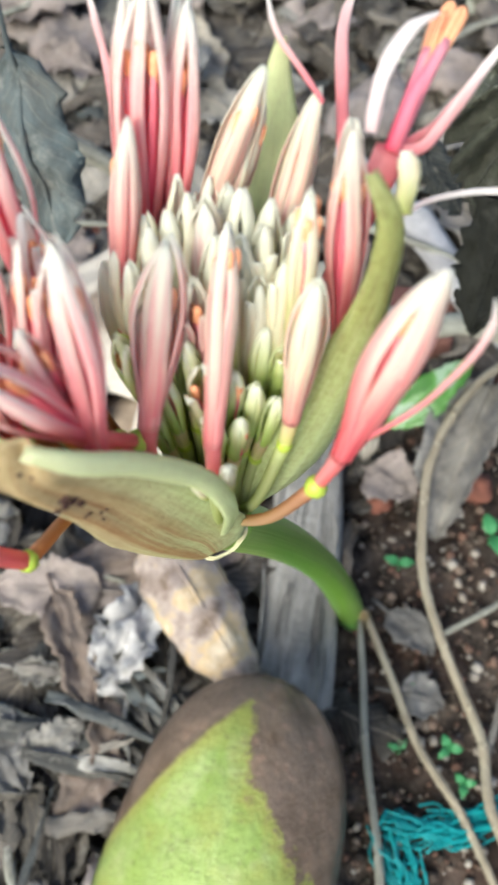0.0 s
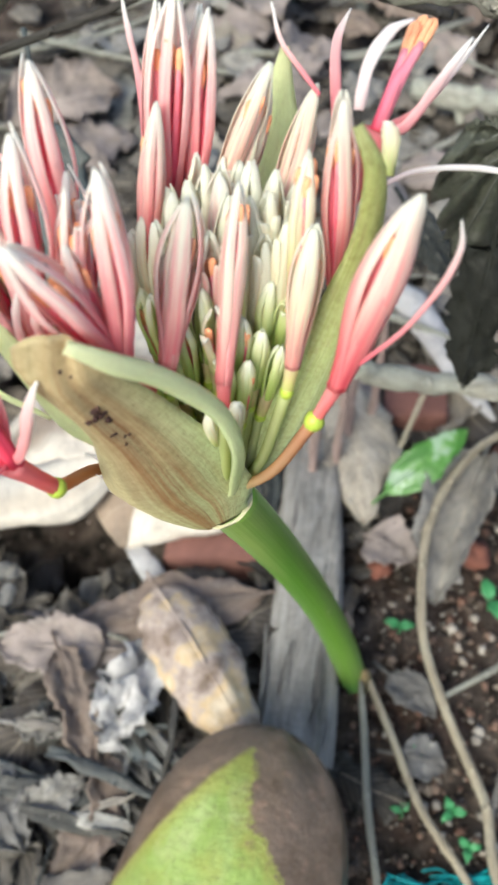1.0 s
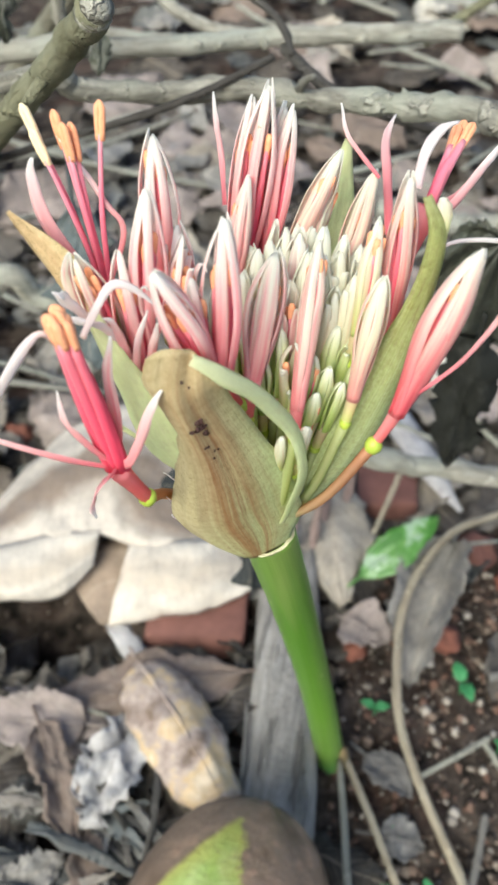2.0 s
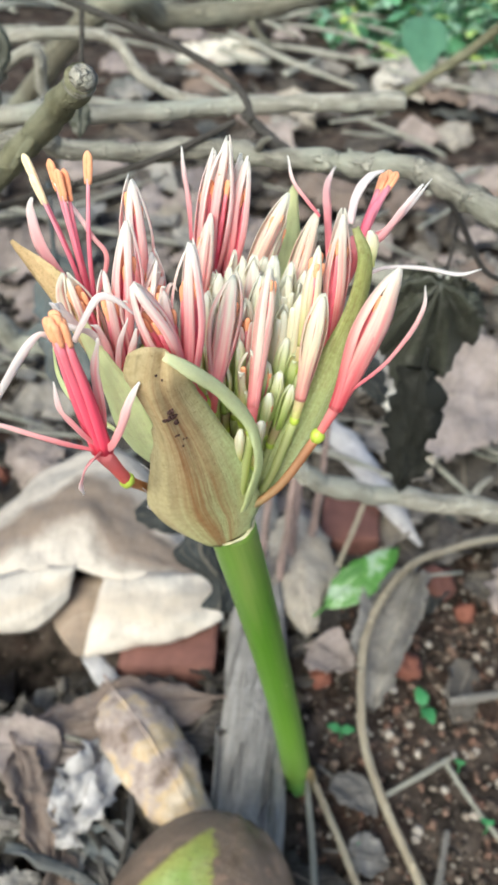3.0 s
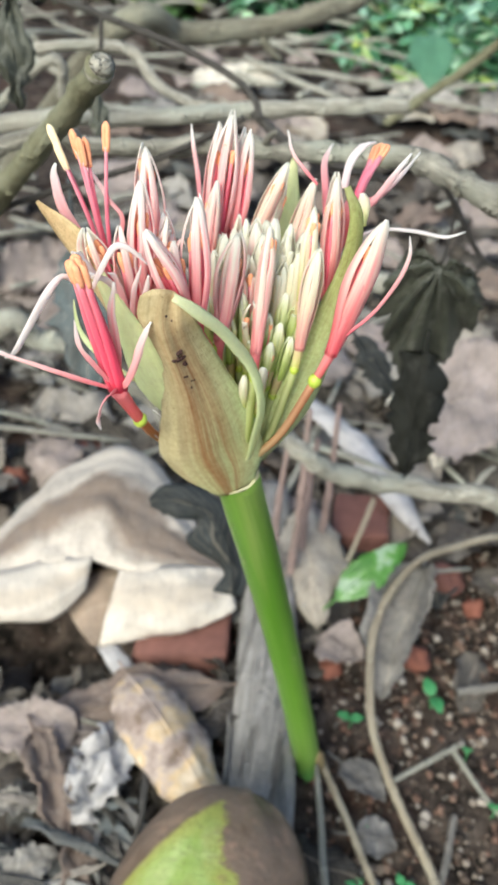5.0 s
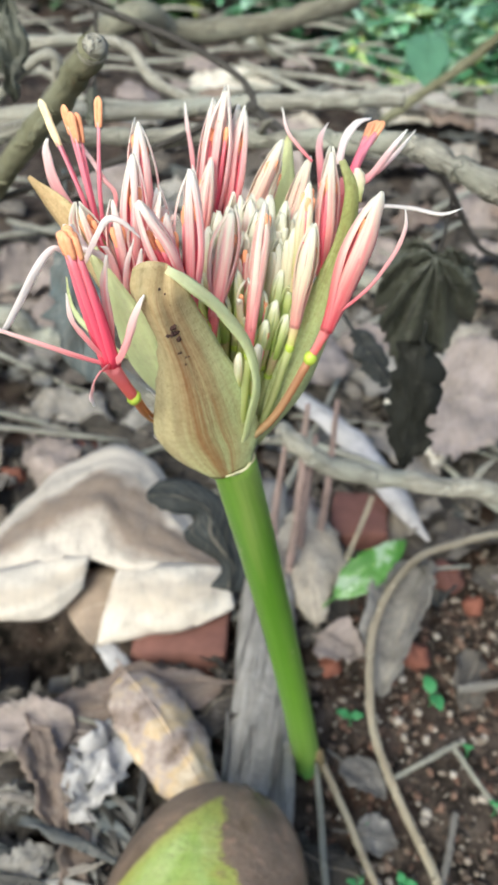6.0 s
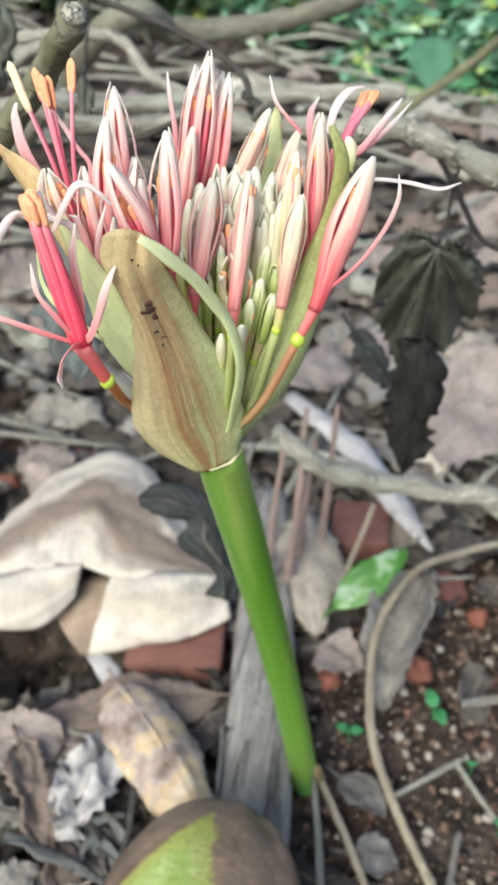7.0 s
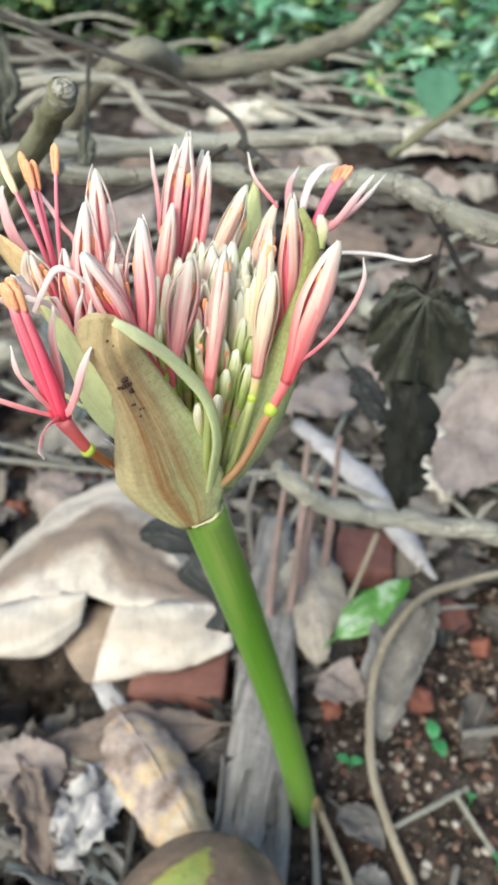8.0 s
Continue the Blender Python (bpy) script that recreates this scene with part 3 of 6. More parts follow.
def sheet(place, nu, nv, thick, bm=None):
    """A thin solid sheet: place(u, v) with u along it from 0 to 1 and v across from -1 to 1."""
    bm = bm or bmesh.new()
    uv = bm.loops.layers.uv.verify()
    grid = [[Vector(place(i / nu, 2 * j / nv - 1)) for j in range(nv + 1)] for i in range(nu + 1)]
    tops, lows = [], []
    for i in range(nu + 1):
        top, low = [], []
        for j in range(nv + 1):
            du = grid[min(i + 1, nu)][j] - grid[max(i - 1, 0)][j]
            dv = grid[i][min(j + 1, nv)] - grid[i][max(j - 1, 0)]
            nrm = du.cross(dv)
            nrm = nrm.normalized() if nrm.length > 1e-12 else Vector((0, 0, 1))
            edge = 0.35 if i in (0, nu) or j in (0, nv) else 1.0
            top.append(bm.verts.new(grid[i][j] + nrm * thick * 0.5 * edge))
            low.append(bm.verts.new(grid[i][j] - nrm * thick * 0.5 * edge))
        tops.append(top)
        lows.append(low)

    def face(vs, at):
        f = bm.faces.new(vs)
        for loop, (i, j) in zip(f.loops, at):
            loop[uv].uv = (j / nv, i / nu)

    for i in range(nu):
        for j in range(nv):
            at = [(i, j), (i + 1, j), (i + 1, j + 1), (i, j + 1)]
            face([tops[p][q] for p, q in at], at)
            face([lows[p][q] for p, q in at[::-1]], at[::-1])
    for j in range(nv):
        face([tops[0][j], tops[0][j + 1], lows[0][j + 1], lows[0][j]], [(0, j), (0, j + 1), (0, j + 1), (0, j)])
        face([tops[nu][j + 1], tops[nu][j], lows[nu][j], lows[nu][j + 1]], [(nu, j + 1), (nu, j), (nu, j), (nu, j + 1)])
    for i in range(nu):
        face([tops[i + 1][0], tops[i][0], lows[i][0], lows[i + 1][0]], [(i + 1, 0), (i, 0), (i, 0), (i + 1, 0)])
        face([tops[i][nv], tops[i + 1][nv], lows[i + 1][nv], lows[i][nv]], [(i, nv), (i + 1, nv), (i + 1, nv), (i, nv)])
    return bm


def strap(points, widths, facing, nu=12, nv=4, thick=0.0004, cup=0.0, wave=0.0, seed=0, twist=0.0, bm=None):
    """A strap-shaped sheet along a curve: half-widths along it, the way it faces, how deep it is cupped, how wavy its edges are."""
    pts = spline(points, nu + 1)
    fr = axes_of(pts, facing)

    def place(u, v):
        i = min(int(round(u * nu)), nu)
        t, s, up = fr[i]
        w = along(widths, u)
        a = twist * u
        s2, up2 = s * math.cos(a) + up * math.sin(a), up * math.cos(a) - s * math.sin(a)
        q = pts[i] + s2 * w * v - up2 * cup * w * v * v
        if wave:
            q += up2 * wave * noise.noise(Vector((u * 5 + seed * 3.1, v * 1.7, seed))) * (0.4 + abs(v))
            q += s2 * wave * 0.7 * noise.noise(Vector((u * 7 + seed, v * 0.6 + 9, seed * 1.7))) * abs(v)
        return q

    return sheet(place, nu, nv, thick, bm)


def ruled(edge_a, edge_b, bulge, nu=24, nv=10, thick=0.0005, wave=0.0, seed=0, jag=0.0, bm=None):
    """A sheet between two smooth edges, bulging by the given vector in its middle."""
    ca, cb, way = spline(edge_a, nu + 1), spline(edge_b, nu + 1), Vector(bulge)
    side = way.normalized() if way.length else Vector((0, 0, 1))

    def place(u, v):
        i, s = min(int(round(u * nu)), nu), (v + 1) / 2
        q = ca[i].lerp(cb[i], s + jag * noise.noise(Vector((u * 14 + seed, 1, s * 2))) * s)
        q = q + way * (1 - v * v) * (0.35 + 0.65 * math.sin(math.pi * min(1, 0.1 + 0.85 * u))) * (1 - u**6)
        if wave:
            q += side * wave * (noise.noise(Vector((u * 5 + seed, v * 2.2, seed * 0.7))) + 0.5 * noise.noise(Vector((u * 13 + seed, v * 5, seed))))
        return q

    return sheet(place, nu, nv, thick, bm)


def lump(centre, size, seed, rings=7, seg=10, rough=0.3, bm=None, spin=0.0, tilt=0.0):
    """An uneven rounded body, such as a stone, an ovary or an anther."""
    bm = bm or bmesh.new()
    uv = bm.loops.layers.uv.verify()
    c, m = Vector(centre), Euler((tilt, 0, spin)).to_matrix()
    rows = []
    for i in range(rings + 1):
        th = math.pi * i / rings
        row = []
        for k in range(seg):
            ph = 2 * math.pi * k / seg
            d = Vector((math.sin(th) * math.cos(ph), math.sin(th) * math.sin(ph), math.cos(th)))
            r = 1 + rough * noise.noise(d * 1.6 + Vector((seed * 5.3, seed, 0)))
            row.append(c + m @ Vector((d.x * size[0], d.y * size[1], d.z * size[2])) * r)
            if i in (0, rings):
                break
        rows.append([bm.verts.new(q) for q in row])
    for i in range(rings):
        for k in range(seg):
            vs = [rows[i][k % len(rows[i])], rows[i + 1][k % len(rows[i + 1])], rows[i + 1][(k + 1) % len(rows[i + 1])], rows[i][(k + 1) % len(rows[i])]]
            vs = list(dict.fromkeys(vs))
            f = bm.faces.new(vs)
            for loop in f.loops:
                loop[uv].uv = (k / seg, i / rings)
    return bm


def leaf_outline(u, sharp=1.0):
    """Half-width of a leaf from stalk to tip, 0 to 1."""
    return max(0.02, math.sin(math.pi * min(1, u**0.8)) ** (0.75 * sharp))


def leaf_surface(base, tip, width, up=(0, 0, 1), arch=0.0, cup=0.0, wave=0.004, seed=0, curl=0.0, sharp=1.0):
    """The surface of a leaf blade from stalk to tip. arch lifts its middle, cup raises or drops its edges, curl rolls the tip up."""
    base, tip, up = Vector(base), Vector(tip), Vector(up).normalized()
    axis = tip - base
    length = axis.length
    t = axis / length
    side = t.cross(up).normalized()
    up = side.cross(t)

    def place(u, v):
        w = width * leaf_outline(u, sharp)
        q = base + axis * u + side * w * v + up * (arch * 4 * u * (1 - u) + cup * w * v * v + curl * length * max(0, u - 0.6) ** 2)
        q += up * wave * noise.noise(Vector((u * 3.3 + seed * 7.7, v * 1.9 + seed, seed * 0.37)))
        q += up * wave * 0.5 * noise.noise(Vector((u * 9 + seed * 2.3, v * 5, seed * 1.9)))
        q += up * wave * 0.45 * noise.noise(Vector((u * 21 + seed * 1.3, v * 9, seed * 0.9)))
        q += side * wave * (1.2 * noise.noise(Vector((u * 6 + seed, 4 * (v > 0), seed * 2.1))) + 0.9 * noise.noise(Vector((u * 19 + seed, 4 * (v > 0), seed)))) * abs(v)
        return q

    return place, t, up, length


def leaf(base, tip, width, up=(0, 0, 1), arch=0.0, cup=0.0, wave=0.004, seed=0, nu=22, nv=10, thick=0.0006, stalk=0.0, curl=0.0, bm=None, sharp=1.0):
    """A leaf blade as a thin solid sheet, with a stalk if one is asked for."""
    place, t, rise, length = leaf_surface(base, tip, width, up, arch, cup, wave, seed, curl, sharp)
    bm = sheet(place, nu, nv, thick, bm)
    if stalk:
        b = Vector(base)
        tube([b + t * length * 0.06, b - t * stalk * 0.5 + rise * 0.002, b - t * stalk], [0.0012, 0.001, 0.0012], 6, 5, bm=bm)
    return bm


def ribbed_leaf(name, material, label, category, group, base, tip, width, up=(0, 0, 1), arch=0.0, cup=0.0, wave=0.004, seed=0, nu=24, nv=12, thick=0.0006, curl=0.0, sharp=1.0, rib=0.0011, rib_material=None, stalk=0.012):
    """A leaf that is a thing of its own, with its midrib and stalk as a part."""
    place, t, rise, length = leaf_surface(base, tip, width, up, arch, cup, wave, seed, curl, sharp)
    host = thing(name, sheet(place, nu, nv, thick), material, label, category, group)
    pts = [Vector(base) - t * stalk - rise * 0.002] + [place(k / 6 * 0.94, 0) + rise * 0.0002 for k in range(7)]
    part("midrib", tube(pts, [rib, rib * 1.1, rib * 0.8, rib * 0.35], 6, 22), rib_material or material, host)
    return host


# ---- ground ----
def height(x, y):
    """The lie of the land: level soil with small lumps, a little higher on the side of the dry leaves."""
    z = 0.012 / (1 + math.exp(min(40.0, max(-40.0, (x - 0.02) / 0.03)))) - 0.004
    far = max(0.0, y - 0.7)
    z += 0.012 * min(far, 1.5)
    z -= 0.075 * math.exp(-(((x + 0.14) / 0.06) ** 2 + ((y - 0.295) / 0.035) ** 2))
    z += 0.006 * noise.noise(Vector((x * 9, y * 9, 0))) * (1 + 2 * min(far, 2)) + 0.003 * noise.noise(Vector((x * 34, y * 34, 3)))
    return z


def ground():
    bm = bmesh.new()
    xs = [-60, -25, -10, -5, -3, -2, -1.4] + [-1 + 0.02 * i for i in range(101)] + [1.4, 2, 3, 5, 10, 25, 60]
    ys = [-60, -20, -8, -3, -1.5, -0.8, -0.4] + [-0.2 + 0.02 * i for i in range(70)] + [1.3, 1.45, 1.6, 1.8, 2, 2.3, 2.7, 3.2, 4, 6, 10, 25, 70]
    rows = [[bm.verts.new((x, y, height(x, y))) for x in xs] for y in ys]
    for i in range(len(ys) - 1):
        for j in range(len(xs) - 1):
            bm.faces.new((rows[i][j], rows[i][j + 1], rows[i + 1][j + 1], rows[i + 1][j]))
    return thing("ground", bm, SOIL, "dark reddish brown forest soil under dry litter", "ground", kind="structure")


ground()

# ---- the flowering plant ----
HEART = Vector((0.0160, 0.1290, 0.3400))
plant = tagged(new("blood_lily"), "pink and cream blood lily in flower on a green stalk", "flower")
plant.location = (0.061, 0.239, 0)


def grow(name, bm, material, parent=plant, label=""):
    """A part of the plant: its mesh is shifted so that it hangs on the plant's foot."""
    bmesh.ops.translate(bm, verts=bm.verts, vec=-plant.location)
    return part(name, bm, material, parent, label)


def scape():
    foot, mid, top = Vector((0.061, 0.239, -0.01)), Vector((0.0393, 0.2285, 0.1215)), Vector((0.0150, 0.1298, 0.340))
    pts = [(1 - s) ** 2 * foot + 2 * s * (1 - s) * mid + s * s * top for s in (0, 0.15, 0.3, 0.45, 0.6, 0.75, 0.9, 1)]
    grow("stalk", tube(pts, [0.0082, 0.0086, 0.0084, 0.0080, 0.0078, 0.0077, 0.0076, 0.0074], 20, 40, 0.03, flat=0.85), SCAPE, label="smooth bright green fleshy stalk")


scape()
grow("sheath", strap([(0.067, 0.233, -0.004), (0.0672, 0.2325, 0.012), (0.0655, 0.2318, 0.026), (0.0632, 0.2310, 0.034)], [0.0052, 0.0050, 0.0036, 0.0008], (0.75, -0.66, 0), 14, 6, 0.0006, 0.6, 0.001, 15), SHEATH, label="dry reddish brown sheath at the foot of the stalk")


def rim():
    """The torn papery edge where the bracts sit on the stalk."""
    axis = Vector((-0.1, -0.4, 0.91)).normalized()
    side = Vector((1, 0, 0.11)).normalized()
    fore = side.cross(axis)
    fore = -fore if fore.y > 0 else fore
    c = Vector((0.0150, 0.1290, 0.3402))
    rnd = random.Random(4)
    pts = [c + (fore * math.cos(a) + side * math.sin(a)) * 0.0074 + axis * rnd.uniform(-0.0012, 0.0008) for a in [-1.7 + 0.34 * k for k in range(11)]]
    grow("papery_rim", strap(pts, [0.0003, 0.0006, 0.0004, 0.0008, 0.0005, 0.0007, 0.0003], axis.cross(side), 36, 4, 0.0003, 0.2, 0.0012, 2, twist=0.0), RIM, label="torn whitish papery rim")


rim()


def pedicel(ovary, parent, thick=0.0012, material=None, via=None):
    o = Vector(ovary)
    out = o - HEART
    mid = Vector(via) if via else HEART + Vector((out.x * 0.62, out.y * 0.62, out.z * 0.42))
    grow("pedicel", tube([HEART + out * 0.08, mid, o], [thick * 0.9, thick, thick], 8, 10), material or PEDICEL, parent)
    swell = 0.0019 if material is None else 0.0014
    grow("ovary", lump(o, (swell, swell, swell * 1.1), o.x * 900, 8, 10, 0.08), OVARY, parent)


def floret(tip, throat, ovary=None, wide=0.0034, skin=None, tube_skin=None, seed=0, tepals=6, strap_half=0.00105, stamens=5, anther_at=0.7, hooks=0.0, gape=0.0, bow=(0, 0, 0), belly=0.55, twist=0.2, stalk=None, via=None):
    """A floret that is closed or half open: a short tube, narrow tepals that meet at the tip with gaps between them, and a red column of stamens inside."""
    rnd = random.Random(seed)
    tip, throat = Vector(tip), Vector(throat)
    axis = tip - throat
    way = axis.normalized()
    if ovary is None:
        ovary = throat - (way * 0.6 + (throat - HEART).normalized() * 0.4) * 0.0065
    ov = Vector(ovary)
    line = spline([throat, throat.lerp(tip, 0.5) + Vector(bow), tip], 25)
    fr = axes_of(line, (0.3, -0.9, 0.1))
    neck = 0.0011 + 0.12 * wide
    host = grow("floret", tube([ov, ov.lerp(throat, 0.55), throat + way * 0.0008], [0.0011, 0.0012, neck], 10, 9), tube_skin or TUBE)
    pedicel(ov, host, material=stalk, via=via)
    spin = rnd.uniform(0, 6.28)
    for k in range(tepals):
        ang = spin + 2 * math.pi * k / tepals + rnd.uniform(-0.32, 0.32)
        inner = 0.82 if k % 2 else 1.0
        reach = rnd.uniform(0.93, 1.0)
        swell = inner * (1 + rnd.uniform(-0.18, 0.2) + (gape * rnd.uniform(0.2, 1.0)))
        hook = rnd.uniform(0.6, 1.2) if rnd.random() < hooks else 0.0
        sway, half = rnd.uniform(-0.2, 0.2), strap_half * rnd.uniform(0.7, 1.0)

        def place(u, v, ang=ang, reach=reach, swell=swell, hook=hook, sway=sway, half=half):
            s = 24 * u * reach
            i = min(int(s), 23)
            p = line[i].lerp(line[i + 1], s - i)
            t, sd, up = fr[i]
            if u < belly:
                f = u / belly
                r = neck + (wide * swell - neck) * f * f * (3 - 2 * f)
            else:
                f = (u - belly) / (1 - belly)
                r = wide * swell * (1 - 0.84 * f ** (2.0 + 0.6 * sway))
            bend = max(0.0, u - 0.66) / 0.34
            r += hook * wide * (bend ** 1.5) * 1.25
            p = p - way * hook * wide * (bend**2.6) * 1.9
            w = half * (0.78 + 0.3 * math.sin(math.pi * min(1, u / 0.9))) * (1 if u < 0.88 else max(0.3, 1 - ((u - 0.88) / 0.12) ** 2.4 * 0.7))
            a = ang + (twist + sway) * u + 0.16 * noise.noise(Vector((u * 2.4 + ang * 5.1, seed * 1.7, 2.0)))
            d, e = sd * math.cos(a) + up * math.sin(a), up * math.cos(a) - sd * math.sin(a)
            lift = wide * 0.14 * noise.noise(Vector((u * 3.1 + ang * 3.7, seed * 2.9, 7.0))) * u
            return p + d * (r + lift - 0.42 * w * v * v) + e * w * v * (1 + 0.2 * noise.noise(Vector((u * 5, ang, seed))))

        grow("tepal", sheet(place, 20, 6, 0.0003), skin or PINK, host)
    for k in range(stamens):
        ang = spin + 0.5 + 2 * math.pi * k / max(1, stamens)
        top = anther_at + rnd.uniform(-0.07, 0.04)
        pts = []
        for u in (0.02, 0.35, 0.7, 1.0):
            i = min(int(24 * top * u), 24)
            t, sd, up = fr[i]
            pts.append(line[i] + (sd * math.cos(ang) + up * math.sin(ang)) * (0.0006 + 0.26 * wide * u))
        grow("filament", tube(pts, [0.00075, 0.00085, 0.00055], 6, 8), FILAMENT, host)
        t = (pts[-1] - pts[-2]).normalized()
        grow("anther", tube([pts[-1] - t * 0.0012, pts[-1] + t * 0.0008, pts[-1] + t * 0.0026, pts[-1] + t * 0.0034], [0.0005, 0.0008, 0.0008, 0.0004], 8, 8, flat=0.7), ANTHER, host)
    return host


def stamen(base, head, host, bend=(0, 0, 0), material=None, anther=None, thick=0.0006, length=0.0055, fat=0.00095):
    """A free stamen: a thin filament with an upright anther, grooved along the middle, on it."""
    b, h = Vector(base), Vector(head)
    mid = (b + h) / 2 + Vector(bend)
    grow("filament", tube([b, mid, h], [thick * 1.15, thick, thick * 0.75], 7, 10), material or FILAMENT_LIGHT, host)
    t = (h - mid).normalized()
    lobe = t.cross(Vector((0.3, 1, 0.2))).normalized() * fat * 0.5
    bm = tube([h - t * 0.0012 + lobe, h + t * length * 0.35 + lobe, h + t * length * 0.8 + lobe, h + t * length], [fat * 0.5, fat * 0.72, fat * 0.66, fat * 0.25], 8, 10)
    tube([h - t * 0.0012 - lobe, h + t * length * 0.35 - lobe, h + t * length * 0.8 - lobe, h + t * length], [fat * 0.5, fat * 0.72, fat * 0.66, fat * 0.25], 8, 10, bm=bm)
    grow("anther", bm, anther or ANTHER, host)


def loose_tepal(points, width, host, facing=(0, -1, 0.3), material=None, cup=0.3, twist=0.0):
    grow("tepal", strap(points, [width * 0.55, width * 0.7, width * 0.74, width * 0.62, width * 0.16], facing, 24, 4, 0.0003, cup, width * 0.25, points[1][0] * 900, twist=twist), material or REFLEX, host)


# half-open florets at the near side
floret((0.0496, 0.1232, 0.4302), (0.0402, 0.1176, 0.3935), (0.0369, 0.1160, 0.3858), 0.0037, PINK, seed=1, strap_half=0.0024, anther_at=0.72, belly=0.6, via=(0.0285, 0.1210, 0.3625))
floret((0.0207, 0.1378, 0.4186), (0.0205, 0.1180, 0.3905), (0.0207, 0.1160, 0.3845), 0.0027, PALE, seed=2, stalk=BUDSTALK, strap_half=0.0014, anther_at=0.76, belly=0.66)
floret((0.0341, 0.1309, 0.4172), (0.0316, 0.1255, 0.3890), (0.0308, 0.1245, 0.3830), 0.0025, BLUSH, TUBEPALE, seed=3, stalk=BUDSTALK, strap_half=0.0014, belly=0.64)
floret((0.0362, 0.1440, 0.4322), (0.0374, 0.1400, 0.3950), None, 0.0036, PINK, seed=4, stalk=BUDSTALK, strap_half=0.00125, tepals=5)
floret((0.0301, 0.1635, 0.4220), (0.0240, 0.1410, 0.3960), None, 0.0030, BLUSH, TUBE, seed=5, stalk=BUDSTALK, strap_half=0.0013, belly=0.62)
floret((0.0318, 0.1399, 0.4240), (0.0305, 0.1345, 0.3990), None, 0.0024, CREAM, TUBEPALE, seed=6, stalk=BUDSTALK, anther_at=0.78)

# the tall group behind
floret((0.0226, 0.1600, 0.4280), (0.0118, 0.1480, 0.3995), None, 0.0029, BLUSH, TUBE, seed=7, strap_half=0.0013, belly=0.62)
floret((0.0222, 0.1612, 0.4220), (0.0150, 0.1490, 0.3990), None, 0.0025, BLUSH, TUBE, seed=8, strap_half=0.0013, belly=0.62)
floret((0.0064, 0.1605, 0.4410), (0.0040, 0.1490, 0.3985), None, 0.0040, ROSE, seed=9, strap_half=0.00125)
floret((0.0028, 0.1612, 0.4364), (0.0012, 0.1500, 0.4000), None, 0.0032, ROSE, seed=10, strap_half=0.0011, tepals=5)
floret((0.0113, 0.1628, 0.4345), (0.0085, 0.1515, 0.4000), None, 0.0031, ROSE, seed=11, strap_half=0.0012)
floret((0.0096, 0.1650, 0.4350), (0.0070, 0.1540, 0.4010), None, 0.0026, ROSE, seed=12, tepals=5)
floret((0.0039, 0.1506, 0.4245), (0.0026, 0.1370, 0.3985), None, 0.0027, PINK, seed=13, strap_half=0.0012)

# the half-open ones beside the broad bract
floret((0.0046, 0.1172, 0.4338), (0.0066, 0.1085, 0.3985), (0.0085, 0.1160, 0.3890), 0.0036, ROSE, seed=14, tepals=5, strap_half=0.00115)
floret((-0.0040, 0.1258, 0.4238), (-0.0038, 0.1170, 0.3985), None, 0.0034, ROSE, seed=15, hooks=0.5, strap_half=0.00085, tepals=6, anther_at=0.66)
floret((-0.0048, 0.1020, 0.4314), (0.0056, 0.1100, 0.4020), (0.0090, 0.1170, 0.3910), 0.0034, ROSE, seed=16, gape=0.5, strap_half=0.00115, tepals=5, anther_at=0.6)
floret((-0.0140, 0.1425, 0.4355), (-0.0095, 0.1320, 0.4010), None, 0.0034, ROSE, seed=17, gape=0.3, strap_half=0.0012, tepals=5, anther_at=0.78)
floret((-0.0109, 0.1251, 0.4344), (-0.0100, 0.1150, 0.3965), None, 0.0036, ROSE, seed=18, strap_half=0.0012, tepals=5, gape=0.15)
floret((-0.0150, 0.1190, 0.4235), (-0.0085, 0.1130, 0.3930), None, 0.0032, ROSE, seed=19, tepals=5, hooks=0.4, strap_half=0.0010)
floret((-0.0070, 0.1330, 0.4225), (-0.0050, 0.1260, 0.3970), None, 0.0028, ROSE, seed=20, tepals=5, hooks=0.2)
floret((0.0000, 0.1110, 0.4250), (0.0030, 0.1120, 0.3980), (0.0060, 0.1170, 0.3900), 0.0030, ROSE, seed=21, tepals=4, hooks=0.25)
floret((-0.0228, 0.1165, 0.4232), (-0.0140, 0.1180, 0.3960), None, 0.0028, PALE, TUBE, seed=22, tepals=4, gape=0.3, anther_at=0.7)

